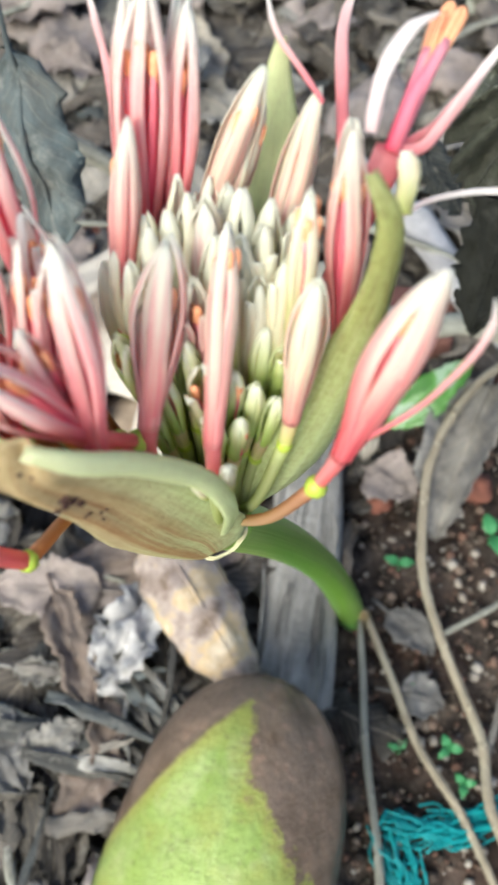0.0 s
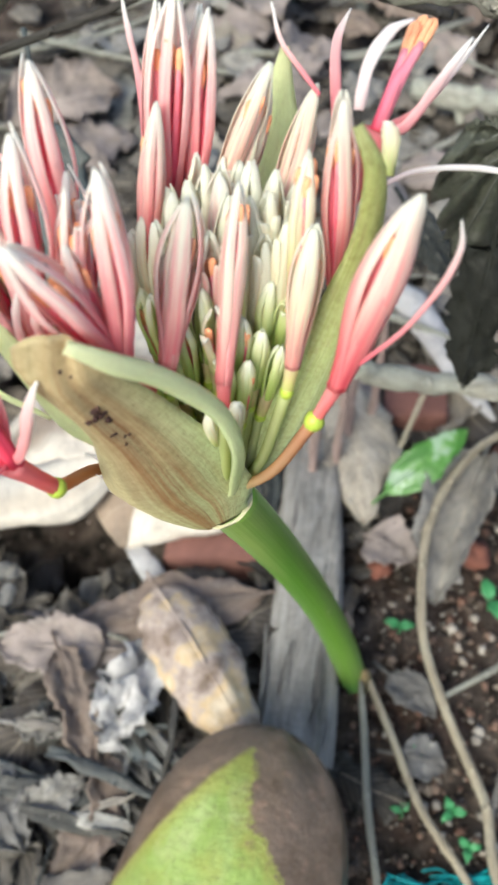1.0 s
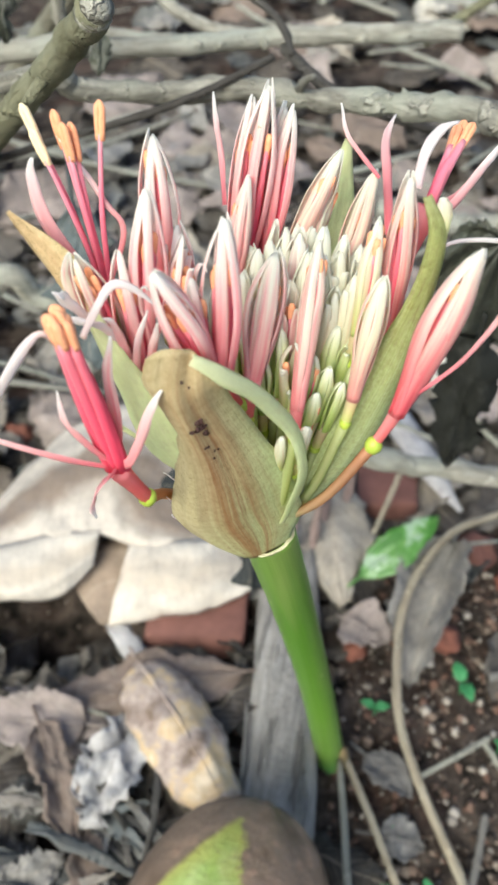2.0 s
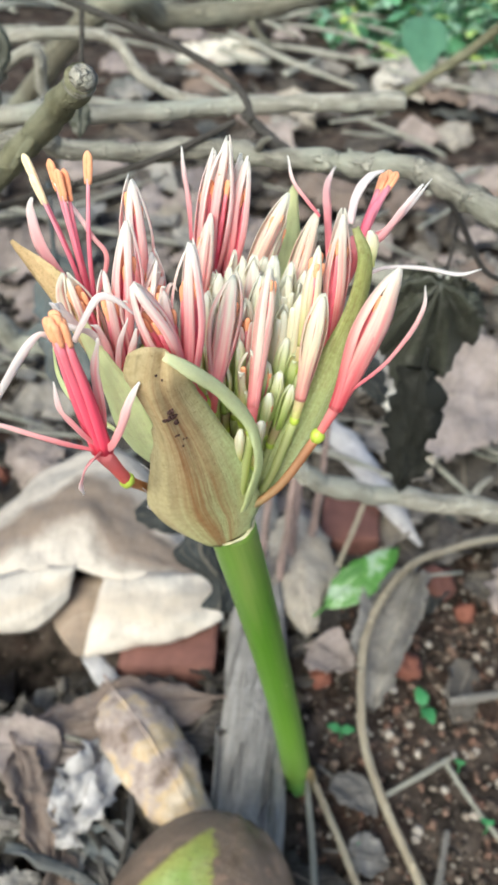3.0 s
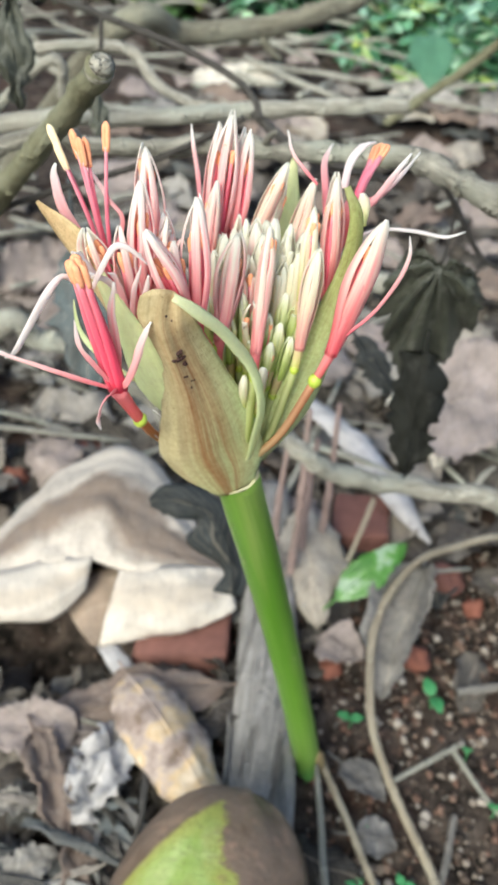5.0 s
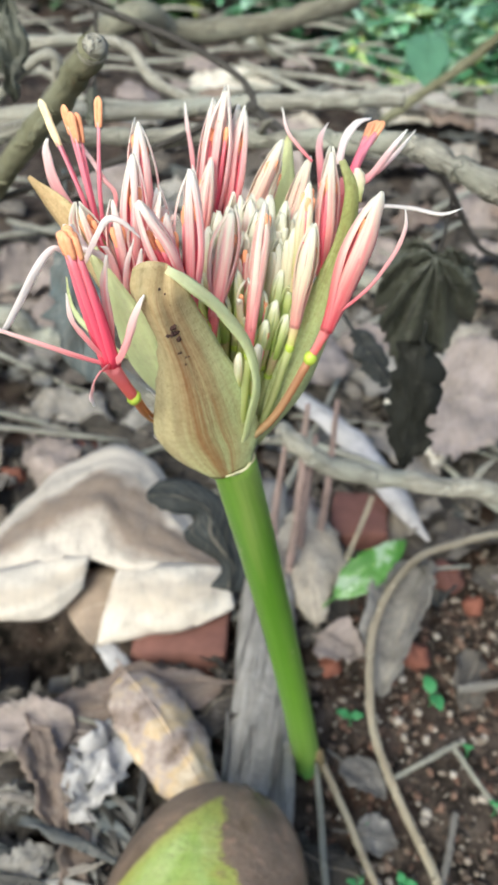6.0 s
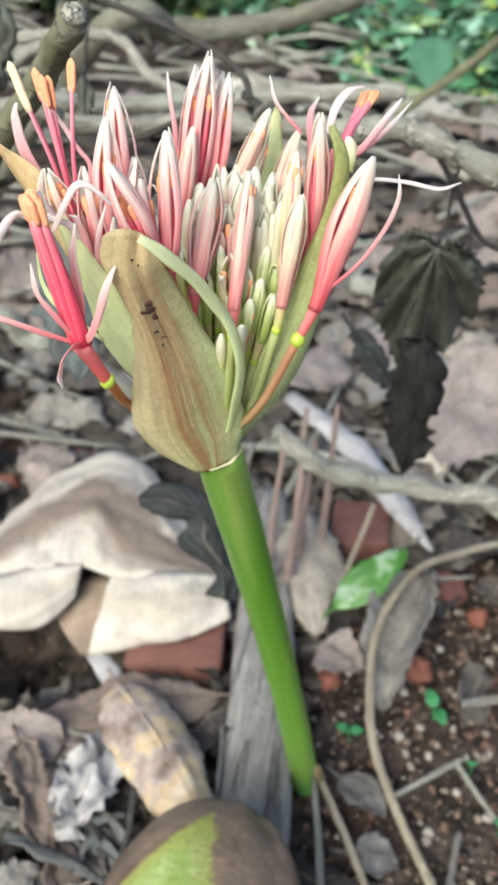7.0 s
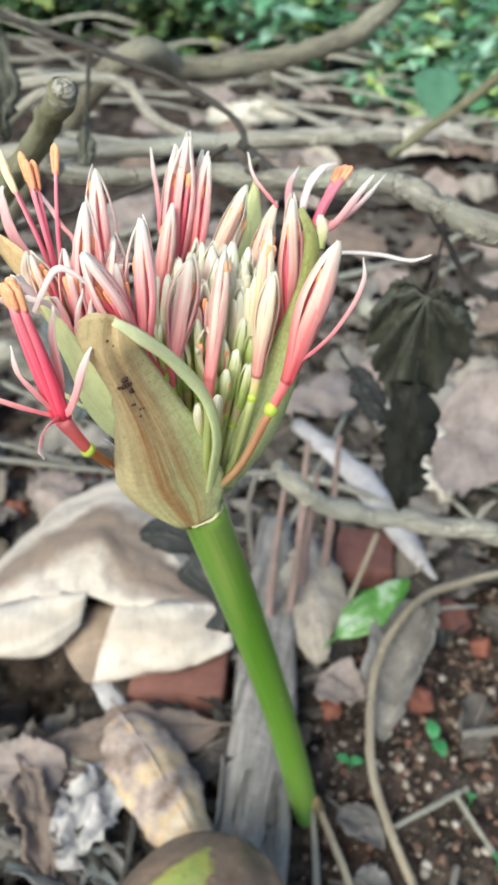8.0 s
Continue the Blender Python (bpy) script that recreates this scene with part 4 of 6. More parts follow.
# pale buds in the middle
for n, (x, y, z, r, hook) in enumerate(((0.0125, 0.1360, 0.4175, 0.0040, 0.0), (0.0107, 0.1490, 0.4156, 0.0032, 0.5), (0.0153, 0.1523, 0.4140, 0.0031, 0.5), (0.0250, 0.1425, 0.4140, 0.0030, 0.2), (0.0293, 0.1480, 0.4130, 0.0029, 0.0),
                                        (0.0165, 0.1430, 0.4180, 0.0034, 0.25), (0.0210, 0.1470, 0.4165, 0.0031, 0.4), (0.0080, 0.1400, 0.4140, 0.0031, 0.2), (0.0160, 0.1330, 0.4120, 0.0029, 0.2), (0.0250, 0.1370, 0.4090, 0.0027, 0.3),
                                        (0.0060, 0.1350, 0.4110, 0.0028, 0.0), (0.0090, 0.1290, 0.4090, 0.0029, 0.0), (0.0025, 0.1400, 0.4090, 0.0027, 0.2), (-0.0005, 0.1410, 0.4040, 0.0024, 0.0), (0.0290, 0.1380, 0.4120, 0.0026, 0.2), (0.0220, 0.1400, 0.4145, 0.0028, 0.3),
                                        (0.0130, 0.1450, 0.4165, 0.0030, 0.3), (0.0185, 0.1500, 0.4160, 0.0030, 0.5), (0.0100, 0.1440, 0.4150, 0.0029, 0.4), (0.0255, 0.1460, 0.4165, 0.0029, 0.3), (0.0060, 0.1450, 0.4120, 0.0028, 0.3), (0.0190, 0.1380, 0.4160, 0.0030, 0.2))):
    d = Vector((x, y, z)) - HEART
    low = HEART + Vector((d.x * 0.8, d.y * 0.55, d.z * 0.6)) if n else Vector((0.0108, 0.1180, 0.3935))
    floret((x, y, z), low, None, r, PALE if n in (0, 5, 8, 11) else CREAM, TUBE if n == 0 else TUBEPALE, seed=30 + n, strap_half=0.0021 if n == 0 else 0.0017, stamens=2 if n % 2 == 0 else 0, anther_at=0.7, hooks=hook, belly=0.62, stalk=BUDSTALK)

# small green buds low down between them
for n, (x, y, z, r, hook) in enumerate(((0.0180, 0.1244, 0.4030, 0.0026, 0.6), (0.0291, 0.1282, 0.3914, 0.0019, 0.0), (0.0302, 0.1345, 0.3992, 0.0021, 0.2), (0.0266, 0.1340, 0.4014, 0.0022, 0.5), (0.0233, 0.1159, 0.3888, 0.0015, 0.0), (0.0184, 0.1145, 0.3862, 0.0014, 0.0),
                                        (0.0225, 0.1270, 0.3990, 0.0021, 0.0), (0.0150, 0.1280, 0.4030, 0.0022, 0.3), (0.0260, 0.1270, 0.3960, 0.0019, 0.0), (0.0120, 0.1240, 0.3990, 0.0021, 0.0), (0.0320, 0.1330, 0.3950, 0.0018, 0.0), (0.0060, 0.1270, 0.4020, 0.0021, 0.0),
                                        (0.0240, 0.1230, 0.3920, 0.0017, 0.0), (0.0095, 0.1220, 0.3930, 0.0019, 0.0), (0.0280, 0.1390, 0.4040, 0.0020, 0.2), (0.0030, 0.1310, 0.3990, 0.0020, 0.0), (0.0205, 0.1210, 0.3950, 0.0018, 0.3))):
    d = Vector((x, y, z)) - HEART
    floret((x, y, z), HEART + Vector((d.x * 0.8, d.y * 0.72, d.z * 0.72)), None, r, GREENBUD if n not in (0, 4, 5) else CREAM, TUBEPALE, seed=60 + n, strap_half=0.00105, stamens=1 if n % 3 == 0 else 0, anther_at=0.6, hooks=hook, tepals=5, belly=0.66, stalk=BUDSTALK)


def open_left():
    """The fully open floret low at the side: a tight column of red stamens and tepals thrown back."""
    ov, node = Vector((-0.0066, 0.0997, 0.3785)), Vector((-0.0108, 0.0953, 0.3902))
    host = grow("floret", tube([ov, ov.lerp(node, 0.5), node], [0.0015, 0.0016, 0.0021], 10, 8), TUBE, label="wide open floret with red stamens")
    pedicel(ov, host, 0.0013, via=(-0.0062, 0.1225, 0.3545))
    heads = ((-0.0190, 0.0945, 0.4206), (-0.0184, 0.0965, 0.4210), (-0.0180, 0.0938, 0.4200), (-0.0172, 0.0960, 0.4200), (-0.0165, 0.0947, 0.4196), (-0.0177, 0.0955, 0.4209))
    for n, h in enumerate(heads):
        foot = node + Vector((0.0005 * (n - 2.5), 0.0004 * (n % 2), 0))
        stamen(foot, h, host, (0.0002 * (n - 2.5), 0, 0.0004), FILAMENT, thick=0.00115, length=0.0044, fat=0.0013)
    loose_tepal([node, (-0.0150, 0.0925, 0.3985), (-0.0182, 0.0915, 0.4040), (-0.0192, 0.0920, 0.4110)], 0.0010, host)
    loose_tepal([node, (-0.0185, 0.0915, 0.3948), (-0.0270, 0.0895, 0.3985), (-0.0370, 0.0890, 0.4018), (-0.0440, 0.0880, 0.4070)], 0.0009, host)
    loose_tepal([node, (-0.0116, 0.0905, 0.3920), (-0.0134, 0.0893, 0.3890), (-0.0143, 0.0898, 0.3845), (-0.0141, 0.0900, 0.3815)], 0.0016, host)
    loose_tepal([node, (-0.0080, 0.0945, 0.3940), (-0.0058, 0.0950, 0.4000), (-0.0040, 0.0960, 0.4062), (-0.0022, 0.0968, 0.4100)], 0.0013, host)
    loose_tepal([node, (-0.0113, 0.0985, 0.3990), (-0.0128, 0.1000, 0.4085), (-0.0118, 0.1010, 0.4170)], 0.0015, host, material=ROSE)
    loose_tepal([(-0.0196, 0.0960, 0.4190), (-0.0222, 0.0940, 0.4205), (-0.0262, 0.0920, 0.4150), (-0.0318, 0.0920, 0.4050), (-0.0350, 0.0920, 0.3998), (-0.0374, 0.0920, 0.3982)], 0.0012, host, material=WHITETEPAL)


def open_back():
    """The open floret behind: five long stamens stand up out of it."""
    ov, node = Vector((-0.0100, 0.1280, 0.3820)), Vector((-0.0228, 0.1345, 0.4020))
    host = grow("floret", tube([ov, ov.lerp(node, 0.5) + Vector((-0.002, 0, 0)), node], [0.0015, 0.0017, 0.0021], 10, 8), TUBE, label="open floret with five tall pink stamens")
    pedicel(ov, host)
    for n, (h, a) in enumerate((((-0.0358, 0.1390, 0.4330), ANTHER_PALE), ((-0.0337, 0.1370, 0.4294), ANTHER_PALE), ((-0.0314, 0.1410, 0.4312), ANTHER), ((-0.0287, 0.1370, 0.4308), ANTHER), ((-0.0279, 0.1385, 0.4302), ANTHER), ((-0.0237, 0.1410, 0.4338), ANTHER))):
        stamen(node + Vector((0.0003 * (n - 2.5), 0, 0)), h, host, (0.0008 - 0.0003 * n, 0, 0), FILAMENT_LIGHT, a, 0.00058, 0.0062, 0.0010)
    loose_tepal([node, (-0.0283, 0.1310, 0.4113), (-0.0339, 0.1320, 0.4207), (-0.0357, 0.1335, 0.4275), (-0.0352, 0.1340, 0.4310)], 0.0019, host, material=REFLEX)
    loose_tepal([node, (-0.0194, 0.1380, 0.4148), (-0.0230, 0.1390, 0.4200), (-0.0270, 0.1400, 0.4258), (-0.0325, 0.1410, 0.4325)], 0.0009, host)
    loose_tepal([node, (-0.0237, 0.1200, 0.4085), (-0.0250, 0.1180, 0.4160), (-0.0236, 0.1170, 0.4222)], 0.0016, host, material=PALE)
    loose_tepal([(-0.0190, 0.1120, 0.4110), (-0.0214, 0.1080, 0.4172), (-0.0222, 0.1062, 0.4208), (-0.0214, 0.1060, 0.4196)], 0.0018, host, material=WHITETEPAL)
    loose_tepal([(-0.0185, 0.1050, 0.4125), (-0.0160, 0.1060, 0.4180), (-0.0133, 0.1075, 0.4226), (-0.0100, 0.1090, 0.4220), (-0.0060, 0.1110, 0.4172)], 0.0011, host, material=WHITETEPAL)
    loose_tepal([(-0.0120, 0.1110, 0.4060), (-0.0155, 0.1080, 0.4130), (-0.0190, 0.1060, 0.4152), (-0.0215, 0.1050, 0.4168)], 0.0014, host, material=WHITETEPAL)
    loose_tepal([(-0.0100, 0.1130, 0.3900), (-0.0118, 0.1100, 0.4050), (-0.0134, 0.1080, 0.4140), (-0.0150, 0.1068, 0.4162)], 0.0012, host)
    loose_tepal([(-0.0090, 0.1140, 0.3900), (-0.0080, 0.1110, 0.4030), (-0.0062, 0.1085, 0.4110), (-0.0050, 0.1070, 0.4165)], 0.0011, host)
    loose_tepal([(-0.0080, 0.1130, 0.3880), (-0.0100, 0.1100, 0.4000), (-0.0092, 0.1080, 0.4100), (-0.0068, 0.1070, 0.4190)], 0.0010, host)
    loose_tepal([(-0.0110, 0.1120, 0.3820), (-0.0205, 0.1120, 0.3890), (-0.0270, 0.1170, 0.3930), (-0.0288, 0.1200, 0.4000)], 0.0010, host, material=BRACT)


def open_right():
    """The open floret at the far side: stamens in one bundle, long curved tepals."""
    ov, node = Vector((0.0320, 0.1430, 0.3900)), Vector((0.0416, 0.1530, 0.4200))
    host = grow("floret", tube([ov, ov.lerp(node, 0.5), node], [0.0016, 0.0018, 0.0026], 10, 8), TUBE, label="open floret with bundled stamens and curling tepals")
    pedicel(ov, host)
    for n, h in enumerate(((0.0448, 0.1660, 0.4276), (0.0460, 0.1690, 0.4278), (0.0472, 0.1670, 0.4284), (0.0456, 0.1640, 0.4266))):
        stamen(node, h, host, (0, 0, 0.0006 * n), FILAMENT_LIGHT, thick=0.0011, length=0.0058)
    loose_tepal([(0.0384, 0.1500, 0.4254), (0.0391, 0.1570, 0.4295), (0.0420, 0.1630, 0.4326), (0.0456, 0.1670, 0.4327)], 0.0016, host, material=WHITETEPAL)
    loose_tepal([node, (0.0465, 0.1550, 0.4201), (0.0517, 0.1610, 0.4261), (0.0557, 0.1650, 0.4311)], 0.0014, host)
    loose_tepal([node, (0.0474, 0.1600, 0.4195), (0.0533, 0.1700, 0.4216), (0.0589, 0.1780, 0.4272)], 0.0012, host)
    loose_tepal([(0.0438, 0.1470, 0.4136), (0.0497, 0.1510, 0.4144), (0.0592, 0.1550, 0.4131), (0.0681, 0.1570, 0.4114), (0.0734, 0.1570, 0.4136)], 0.0007, host, material=WHITETEPAL)
    loose_tepal([(0.0347, 0.1580, 0.4097), (0.0328, 0.1700, 0.4176), (0.0315, 0.1820, 0.4210), (0.0332, 0.1900, 0.4232)], 0.0014, host)
    loose_tepal([(0.0308, 0.1600, 0.4218), (0.0263, 0.1650, 0.4241), (0.0226, 0.1680, 0.4273), (0.0207, 0.1700, 0.4327)], 0.0007, host)
    loose_tepal([(0.0435, 0.1170, 0.4001), (0.0496, 0.1190, 0.4063), (0.0545, 0.1210, 0.4146), (0.0563, 0.1220, 0.4213), (0.0556, 0.1220, 0.4263)], 0.0007, host)
    loose_tepal([(-0.0023, 0.1600, 0.4113), (-0.0045, 0.1680, 0.4178), (-0.0066, 0.1720, 0.4243), (-0.0077, 0.1740, 0.4306)], 0.0009, host)
    loose_tepal([(0.0443, 0.1420, 0.4188), (0.0442, 0.1450, 0.4237), (0.0432, 0.1460, 0.4262)], 0.0020, host, material=CREAM)


open_left()
open_back()
open_right()


def bracts():
    """The papery bracts that held the bud: one broad one in front, narrower ones round it."""
    one = spline([(0.0078, 0.1245, 0.3356), (-0.0002, 0.1220, 0.3412), (-0.0058, 0.1180, 0.3532), (-0.0042, 0.1130, 0.3702), (-0.0023, 0.1090, 0.3852), (-0.0020, 0.1060, 0.3948), (-0.0040, 0.1020, 0.4032), (-0.0060, 0.0985, 0.4098), (-0.0048, 0.0968, 0.4156)], 41)
    two = spline([(0.0212, 0.1270, 0.3382), (0.0238, 0.1245, 0.3522), (0.0222, 0.1210, 0.3648), (0.0182, 0.1170, 0.3772), (0.0132, 0.1120, 0.3902), (0.0088, 0.1060, 0.4028), (0.0074, 0.1020, 0.4098), (0.0062, 0.1008, 0.4142)], 41)

    def paper(u, v):
        """The broad bract, bellied towards the foot, pleated along its length, its tip folded over."""
        i, f = min(int(round(u * 40)), 40), (v + 1) / 2
        q = one[i].lerp(two[i], f)
        belly = (1 - v * v) * (0.35 + 0.65 * math.sin(math.pi * min(1, 0.12 + 0.8 * u))) * (1 - 0.75 * u**5)
        q = q + Vector((0, 0.0012, 0.0030)) * (1 - abs(v + 0.1) ** 2.2) * max(0.0, (u - 0.8) / 0.2) ** 2
        q = q + Vector((-0.0022, -0.0062, -0.0022)) * belly
        pleat = 0.00034 * math.sin(11 * v + 2.2 * u + 1.5 * noise.noise(Vector((u * 3, v * 2, 1)))) + 0.0009 * noise.noise(Vector((u * 4 + 3, v * 2.4, 2.1))) + 0.0004 * noise.noise(Vector((u * 12, v * 6, 8)))
        fold = 0.0016 * math.exp(-(((v - 0.35) / 0.16) ** 2)) * max(0.0, u - 0.35)
        q = q + Vector((0.1, -0.9, 0.35)) * (pleat * (0.4 + u) * (1 - 0.85 * u**4) - fold)
        return q + Vector((1, 0, 0)) * 0.0005 * noise.noise(Vector((u * 22, v, 4))) * abs(v) ** 3

    s = grow("spathe", sheet(paper, 40, 24, 0.0004), SPATHE, label="broad papery bract, tan with rusty streaks")
    for n, (u, long) in enumerate(((0.30, 0.006), (0.38, 0.0045), (0.46, 0.007), (0.22, 0.004))):
        b = paper(u, -1)
        grow("fibre", tube([b, b + Vector((-0.3, -0.1, 0.4)) * long, b + Vector((-0.75 + 0.2 * n, -0.1, 0.55)) * long], [0.00013, 0.0001, 0.00006], 5, 8), WHITETEPAL, s)
    rnd = random.Random(9)
    for n in range(22):
        u, v = (rnd.gauss(0.685, 0.015), rnd.gauss(0.3, 0.09)) if n < 14 else (rnd.uniform(0.54, 0.65), rnd.gauss(0.26, 0.1)) if n < 19 else (rnd.uniform(0.86, 0.97), rnd.uniform(-0.3, 0.5))
        r = rnd.uniform(0.0005, 0.00095) if n < 14 else rnd.uniform(0.0002, 0.0004)
        grow("dark_spot", lump(paper(u, v) + Vector((0, -0.0002, 0)), (r * rnd.uniform(0.8, 1.3), 0.00035, r * rnd.uniform(0.8, 1.3)), n + 1, 6, 9, 0.7, None, rnd.uniform(-0.6, 0.6)), DARKSPOT, s)
    edge = [(0.0030, 0.0985, 0.4165), (0.0085, 0.1005, 0.4120), (0.0150, 0.1062, 0.4030), (0.0212, 0.1120, 0.3900), (0.0238, 0.1150, 0.3760), (0.0220, 0.1200, 0.3600), (0.0195, 0.1255, 0.3450)]
    grow("bract", strap(edge, [0.0010, 0.0017, 0.0018, 0.0018, 0.0021, 0.0026, 0.0024], (0.35, -0.6, 0.7), 22, 6, 0.0005, 0.45, 0.0006, 5), BRACT, label="narrow green folded bract")
    left = [(0.0130, 0.1310, 0.3440), (-0.0010, 0.1250, 0.3590), (-0.0074, 0.1120, 0.3780), (-0.0128, 0.1090, 0.3980), (-0.0195, 0.1110, 0.4130)]
    grow("bract", strap(left, [0.0060, 0.0085, 0.0085, 0.0060, 0.0020], (-0.75, -0.62, 0.1), 20, 8, 0.0005, 0.5, 0.0008, 7), BRACT, label="pale green bract")
    far = [(0.0120, 0.1300, 0.3440), (-0.0060, 0.1240, 0.3700), (-0.0200, 0.1210, 0.4000), (-0.0300, 0.1230, 0.4150), (-0.0380, 0.1254, 0.4240)]
    grow("bract", strap(far, [0.0050, 0.0070, 0.0068, 0.0052, 0.0010], (-0.6, -0.75, 0.2), 20, 8, 0.0005, 0.5, 0.0008, 9), WITHERED, label="tan withered bract")
    right = [(0.0215, 0.1310, 0.3430), (0.0310, 0.1285, 0.3640), (0.0385, 0.1310, 0.3880), (0.0425, 0.1340, 0.4080), (0.0432, 0.1335, 0.4230), (0.0395, 0.1345, 0.4320)]
    grow("bract", strap(right, [0.0050, 0.0082, 0.0060, 0.0031, 0.0019, 0.0009], (0.5, -0.85, 0.1), 24, 8, 0.0005, 0.6, 0.0006, 11), OLIVE, label="olive green bract")
    rear = [(0.0190, 0.1340, 0.3440), (0.0200, 0.1500, 0.3750), (0.0225, 0.1640, 0.4050), (0.0232, 0.1700, 0.4250)]
    grow("bract", strap(rear, [0.0050, 0.0070, 0.0050, 0.0008], (0.1, -0.9, -0.3), 16, 6, 0.0005, 0.4, 0.0006, 13), BRACT, label="green bract")


bracts()

# ---- dry leaves that stand out ----
def big_leaf():
    rear = [(-0.2234, 0.3479, 0.0176), (-0.1914, 0.4009, 0.0351), (-0.1658, 0.4402, 0.0488), (-0.1183, 0.4679, 0.0619), (-0.0730, 0.4425, 0.0514), (-0.0459, 0.4078, 0.0394), (-0.0155, 0.3766, 0.0336)]
    fore = [(-0.1994, 0.3041, 0.0529), (-0.1659, 0.3223, 0.0523), (-0.1365, 0.3344, 0.0578), (-0.1111, 0.3396, 0.0606), (-0.0869, 0.3395, 0.0537), (-0.0534, 0.3460, 0.0520), (-0.0142, 0.3595, 0.0450)]
    return ruled(fore, rear, (0.0, -0.004, 0.014), 64, 30, 0.0007, 0.0040, 4, 0.05)


leafy = thing("dead_leaf", big_leaf(), BIGLEAF, "large pale tan dry leaf, curled up on the litter", "dead leaf", "dead leaves on the ground")
part("rolled_edge", ruled([(-0.2001, 0.3069, 0.0555), (-0.1665, 0.3251, 0.0549), (-0.1370, 0.3367, 0.0600), (-0.1102, 0.3410, 0.0616)], [(-0.1904, 0.2775, 0.0420), (-0.1569, 0.2918, 0.0381), (-0.1286, 0.3025, 0.0359), (-0.1110, 0.3226, 0.0462)], (0, -0.012, 0.006), 24, 12, 0.0007, 0.003, 6), LITFLAP, leafy, "pale rolled edge, sunlight painted into its colour")
part("rolled_edge", ruled([(-0.0904, 0.3387, 0.0539), (-0.0690, 0.3459, 0.0550), (-0.0422, 0.3517, 0.0552), (-0.0145, 0.3612, 0.0466)], [(-0.0942, 0.2920, 0.0244), (-0.0608, 0.3031, 0.0289), (-0.0307, 0.3130, 0.0317), (-0.0040, 0.3321, 0.0365)], (0, -0.010, 0.008), 26, 14, 0.0007, 0.004, 7), LITFLAP, leafy, "pale rolled edge, sunlight painted into its colour")
part("rolled_edge", ruled([(-0.1286, 0.3239, 0.0263), (-0.1167, 0.3468, 0.0387), (-0.0918, 0.3554, 0.0391)], [(-0.1036, 0.2966, 0.0239), (-0.0970, 0.2944, 0.0231), (-0.0828, 0.3021, 0.0252)], (0, -0.003, 0.002), 14, 8, 0.0007, 0.002, 8), TANLEAF, leafy)
ribbed_leaf("dead_leaf", PATCHY, "tan and cream dry leaf, arched over the litter", "dead leaf", "dead leaves on the ground", (-0.0639, 0.2566, 0.0500), (0.0067, 0.1744, 0.0450), 0.0235, (0.15, -0.1, 1), 0.010, -0.5, 0.0035, 11, 24, 12, curl=0.0, sharp=0.55)
ribbed_leaf("dead_leaf", BROWNLEAF, "flat rosy brown dry leaf", "dead leaf", "dead leaves on the ground", (-0.0005, 0.2727, 0.0300), (-0.1286, 0.2196, 0.0300), 0.022, (0, -0.2, 1), 0.006, -0.2, 0.006, 12)
ribbed_leaf("dead_leaf", MIDLEAF, "pale grey dry leaf standing beside the flower stalk", "dead leaf", "dead leaves on the ground", (0.0356, 0.4399, 0.0450), (0.0540, 0.3358, 0.0250), 0.027, (-0.1, -0.3, 1), 0.006, -0.4, 0.006, 13)
ribbed_leaf("dead_leaf", PINKLEAF, "broad rosy grey dry leaf with a ragged edge", "dead leaf", "dead leaves on the ground", (0.1302, 0.5993, 0.0500), (0.2269, 0.5790, 0.0600), 0.070, (0, -0.35, 1), 0.012, 0.15, 0.008, 14, 30, 16)
ribbed_leaf("dead_leaf", PALELEAF, "crumpled whitish dry leaf", "dead leaf", "dead leaves on the ground", (0.1224, 0.6352, 0.0500), (0.1473, 0.5290, 0.0300), 0.030, (0.2, -0.4, 1), 0.006, -0.1, 0.012, 15)
thing("dead_leaf", strap([(0.0078, 0.5972, 0.0500), (0.0509, 0.5444, 0.0560), (0.0773, 0.5213, 0.0500), (0.1129, 0.4672, 0.0400), (0.1405, 0.4445, 0.0200)], [0.008, 0.012, 0.013, 0.012, 0.004], (0.3, -0.5, 0.8), 20, 6, 0.0008, 0.4, 0.004, 16), PALEGREY, "long pale grey strip of dry leaf", "dead leaf", "dead leaves on the ground")
ribbed_leaf("dead_leaf", GREYLEAF, "curled grey dry leaf lying under a vine", "dead leaf", "dead leaves on the ground", (0.130, 0.400, 0.030), (0.104, 0.292, 0.012), 0.024, (-0.35, -0.35, 1), 0.006, 1.3, 0.005, 17, 28, 14, sharp=0.8)
ribbed_leaf("dead_leaf", PINKLEAF, "small rosy brown dry leaf", "dead leaf", "dead leaves on the ground", (0.0571, 0.3344, 0.0150), (0.0897, 0.3162, 0.0200), 0.018, (0, -0.2, 1), 0.004, 0.3, 0.004, 18)
ribbed_leaf("dead_leaf", PALEGREY, "whitish torn dry leaf", "dead leaf", "dead leaves on the ground", (-0.0560, 0.2220, 0.0380), (-0.0720, 0.1598, 0.0420), 0.018, (0, -0.2, 1), 0.006, 0.3, 0.010, 19)
ribbed_leaf("dead_leaf", STONELEAF, "small grey dry leaf on the soil", "dead leaf", "dead leaves on the ground", (0.0791, 0.2441, 0.0060), (0.1086, 0.2217, 0.0060), 0.012, (0, 0, 1), 0.003, 0.2, 0.003, 21)
ribbed_leaf("dead_leaf", STONELEAF, "small grey dry leaf on the soil", "dead leaf", "dead leaves on the ground", (0.0883, 0.1966, 0.0060), (0.1157, 0.1940, 0.0060), 0.013, (0, 0, 1), 0.003, 0.2, 0.003, 22)


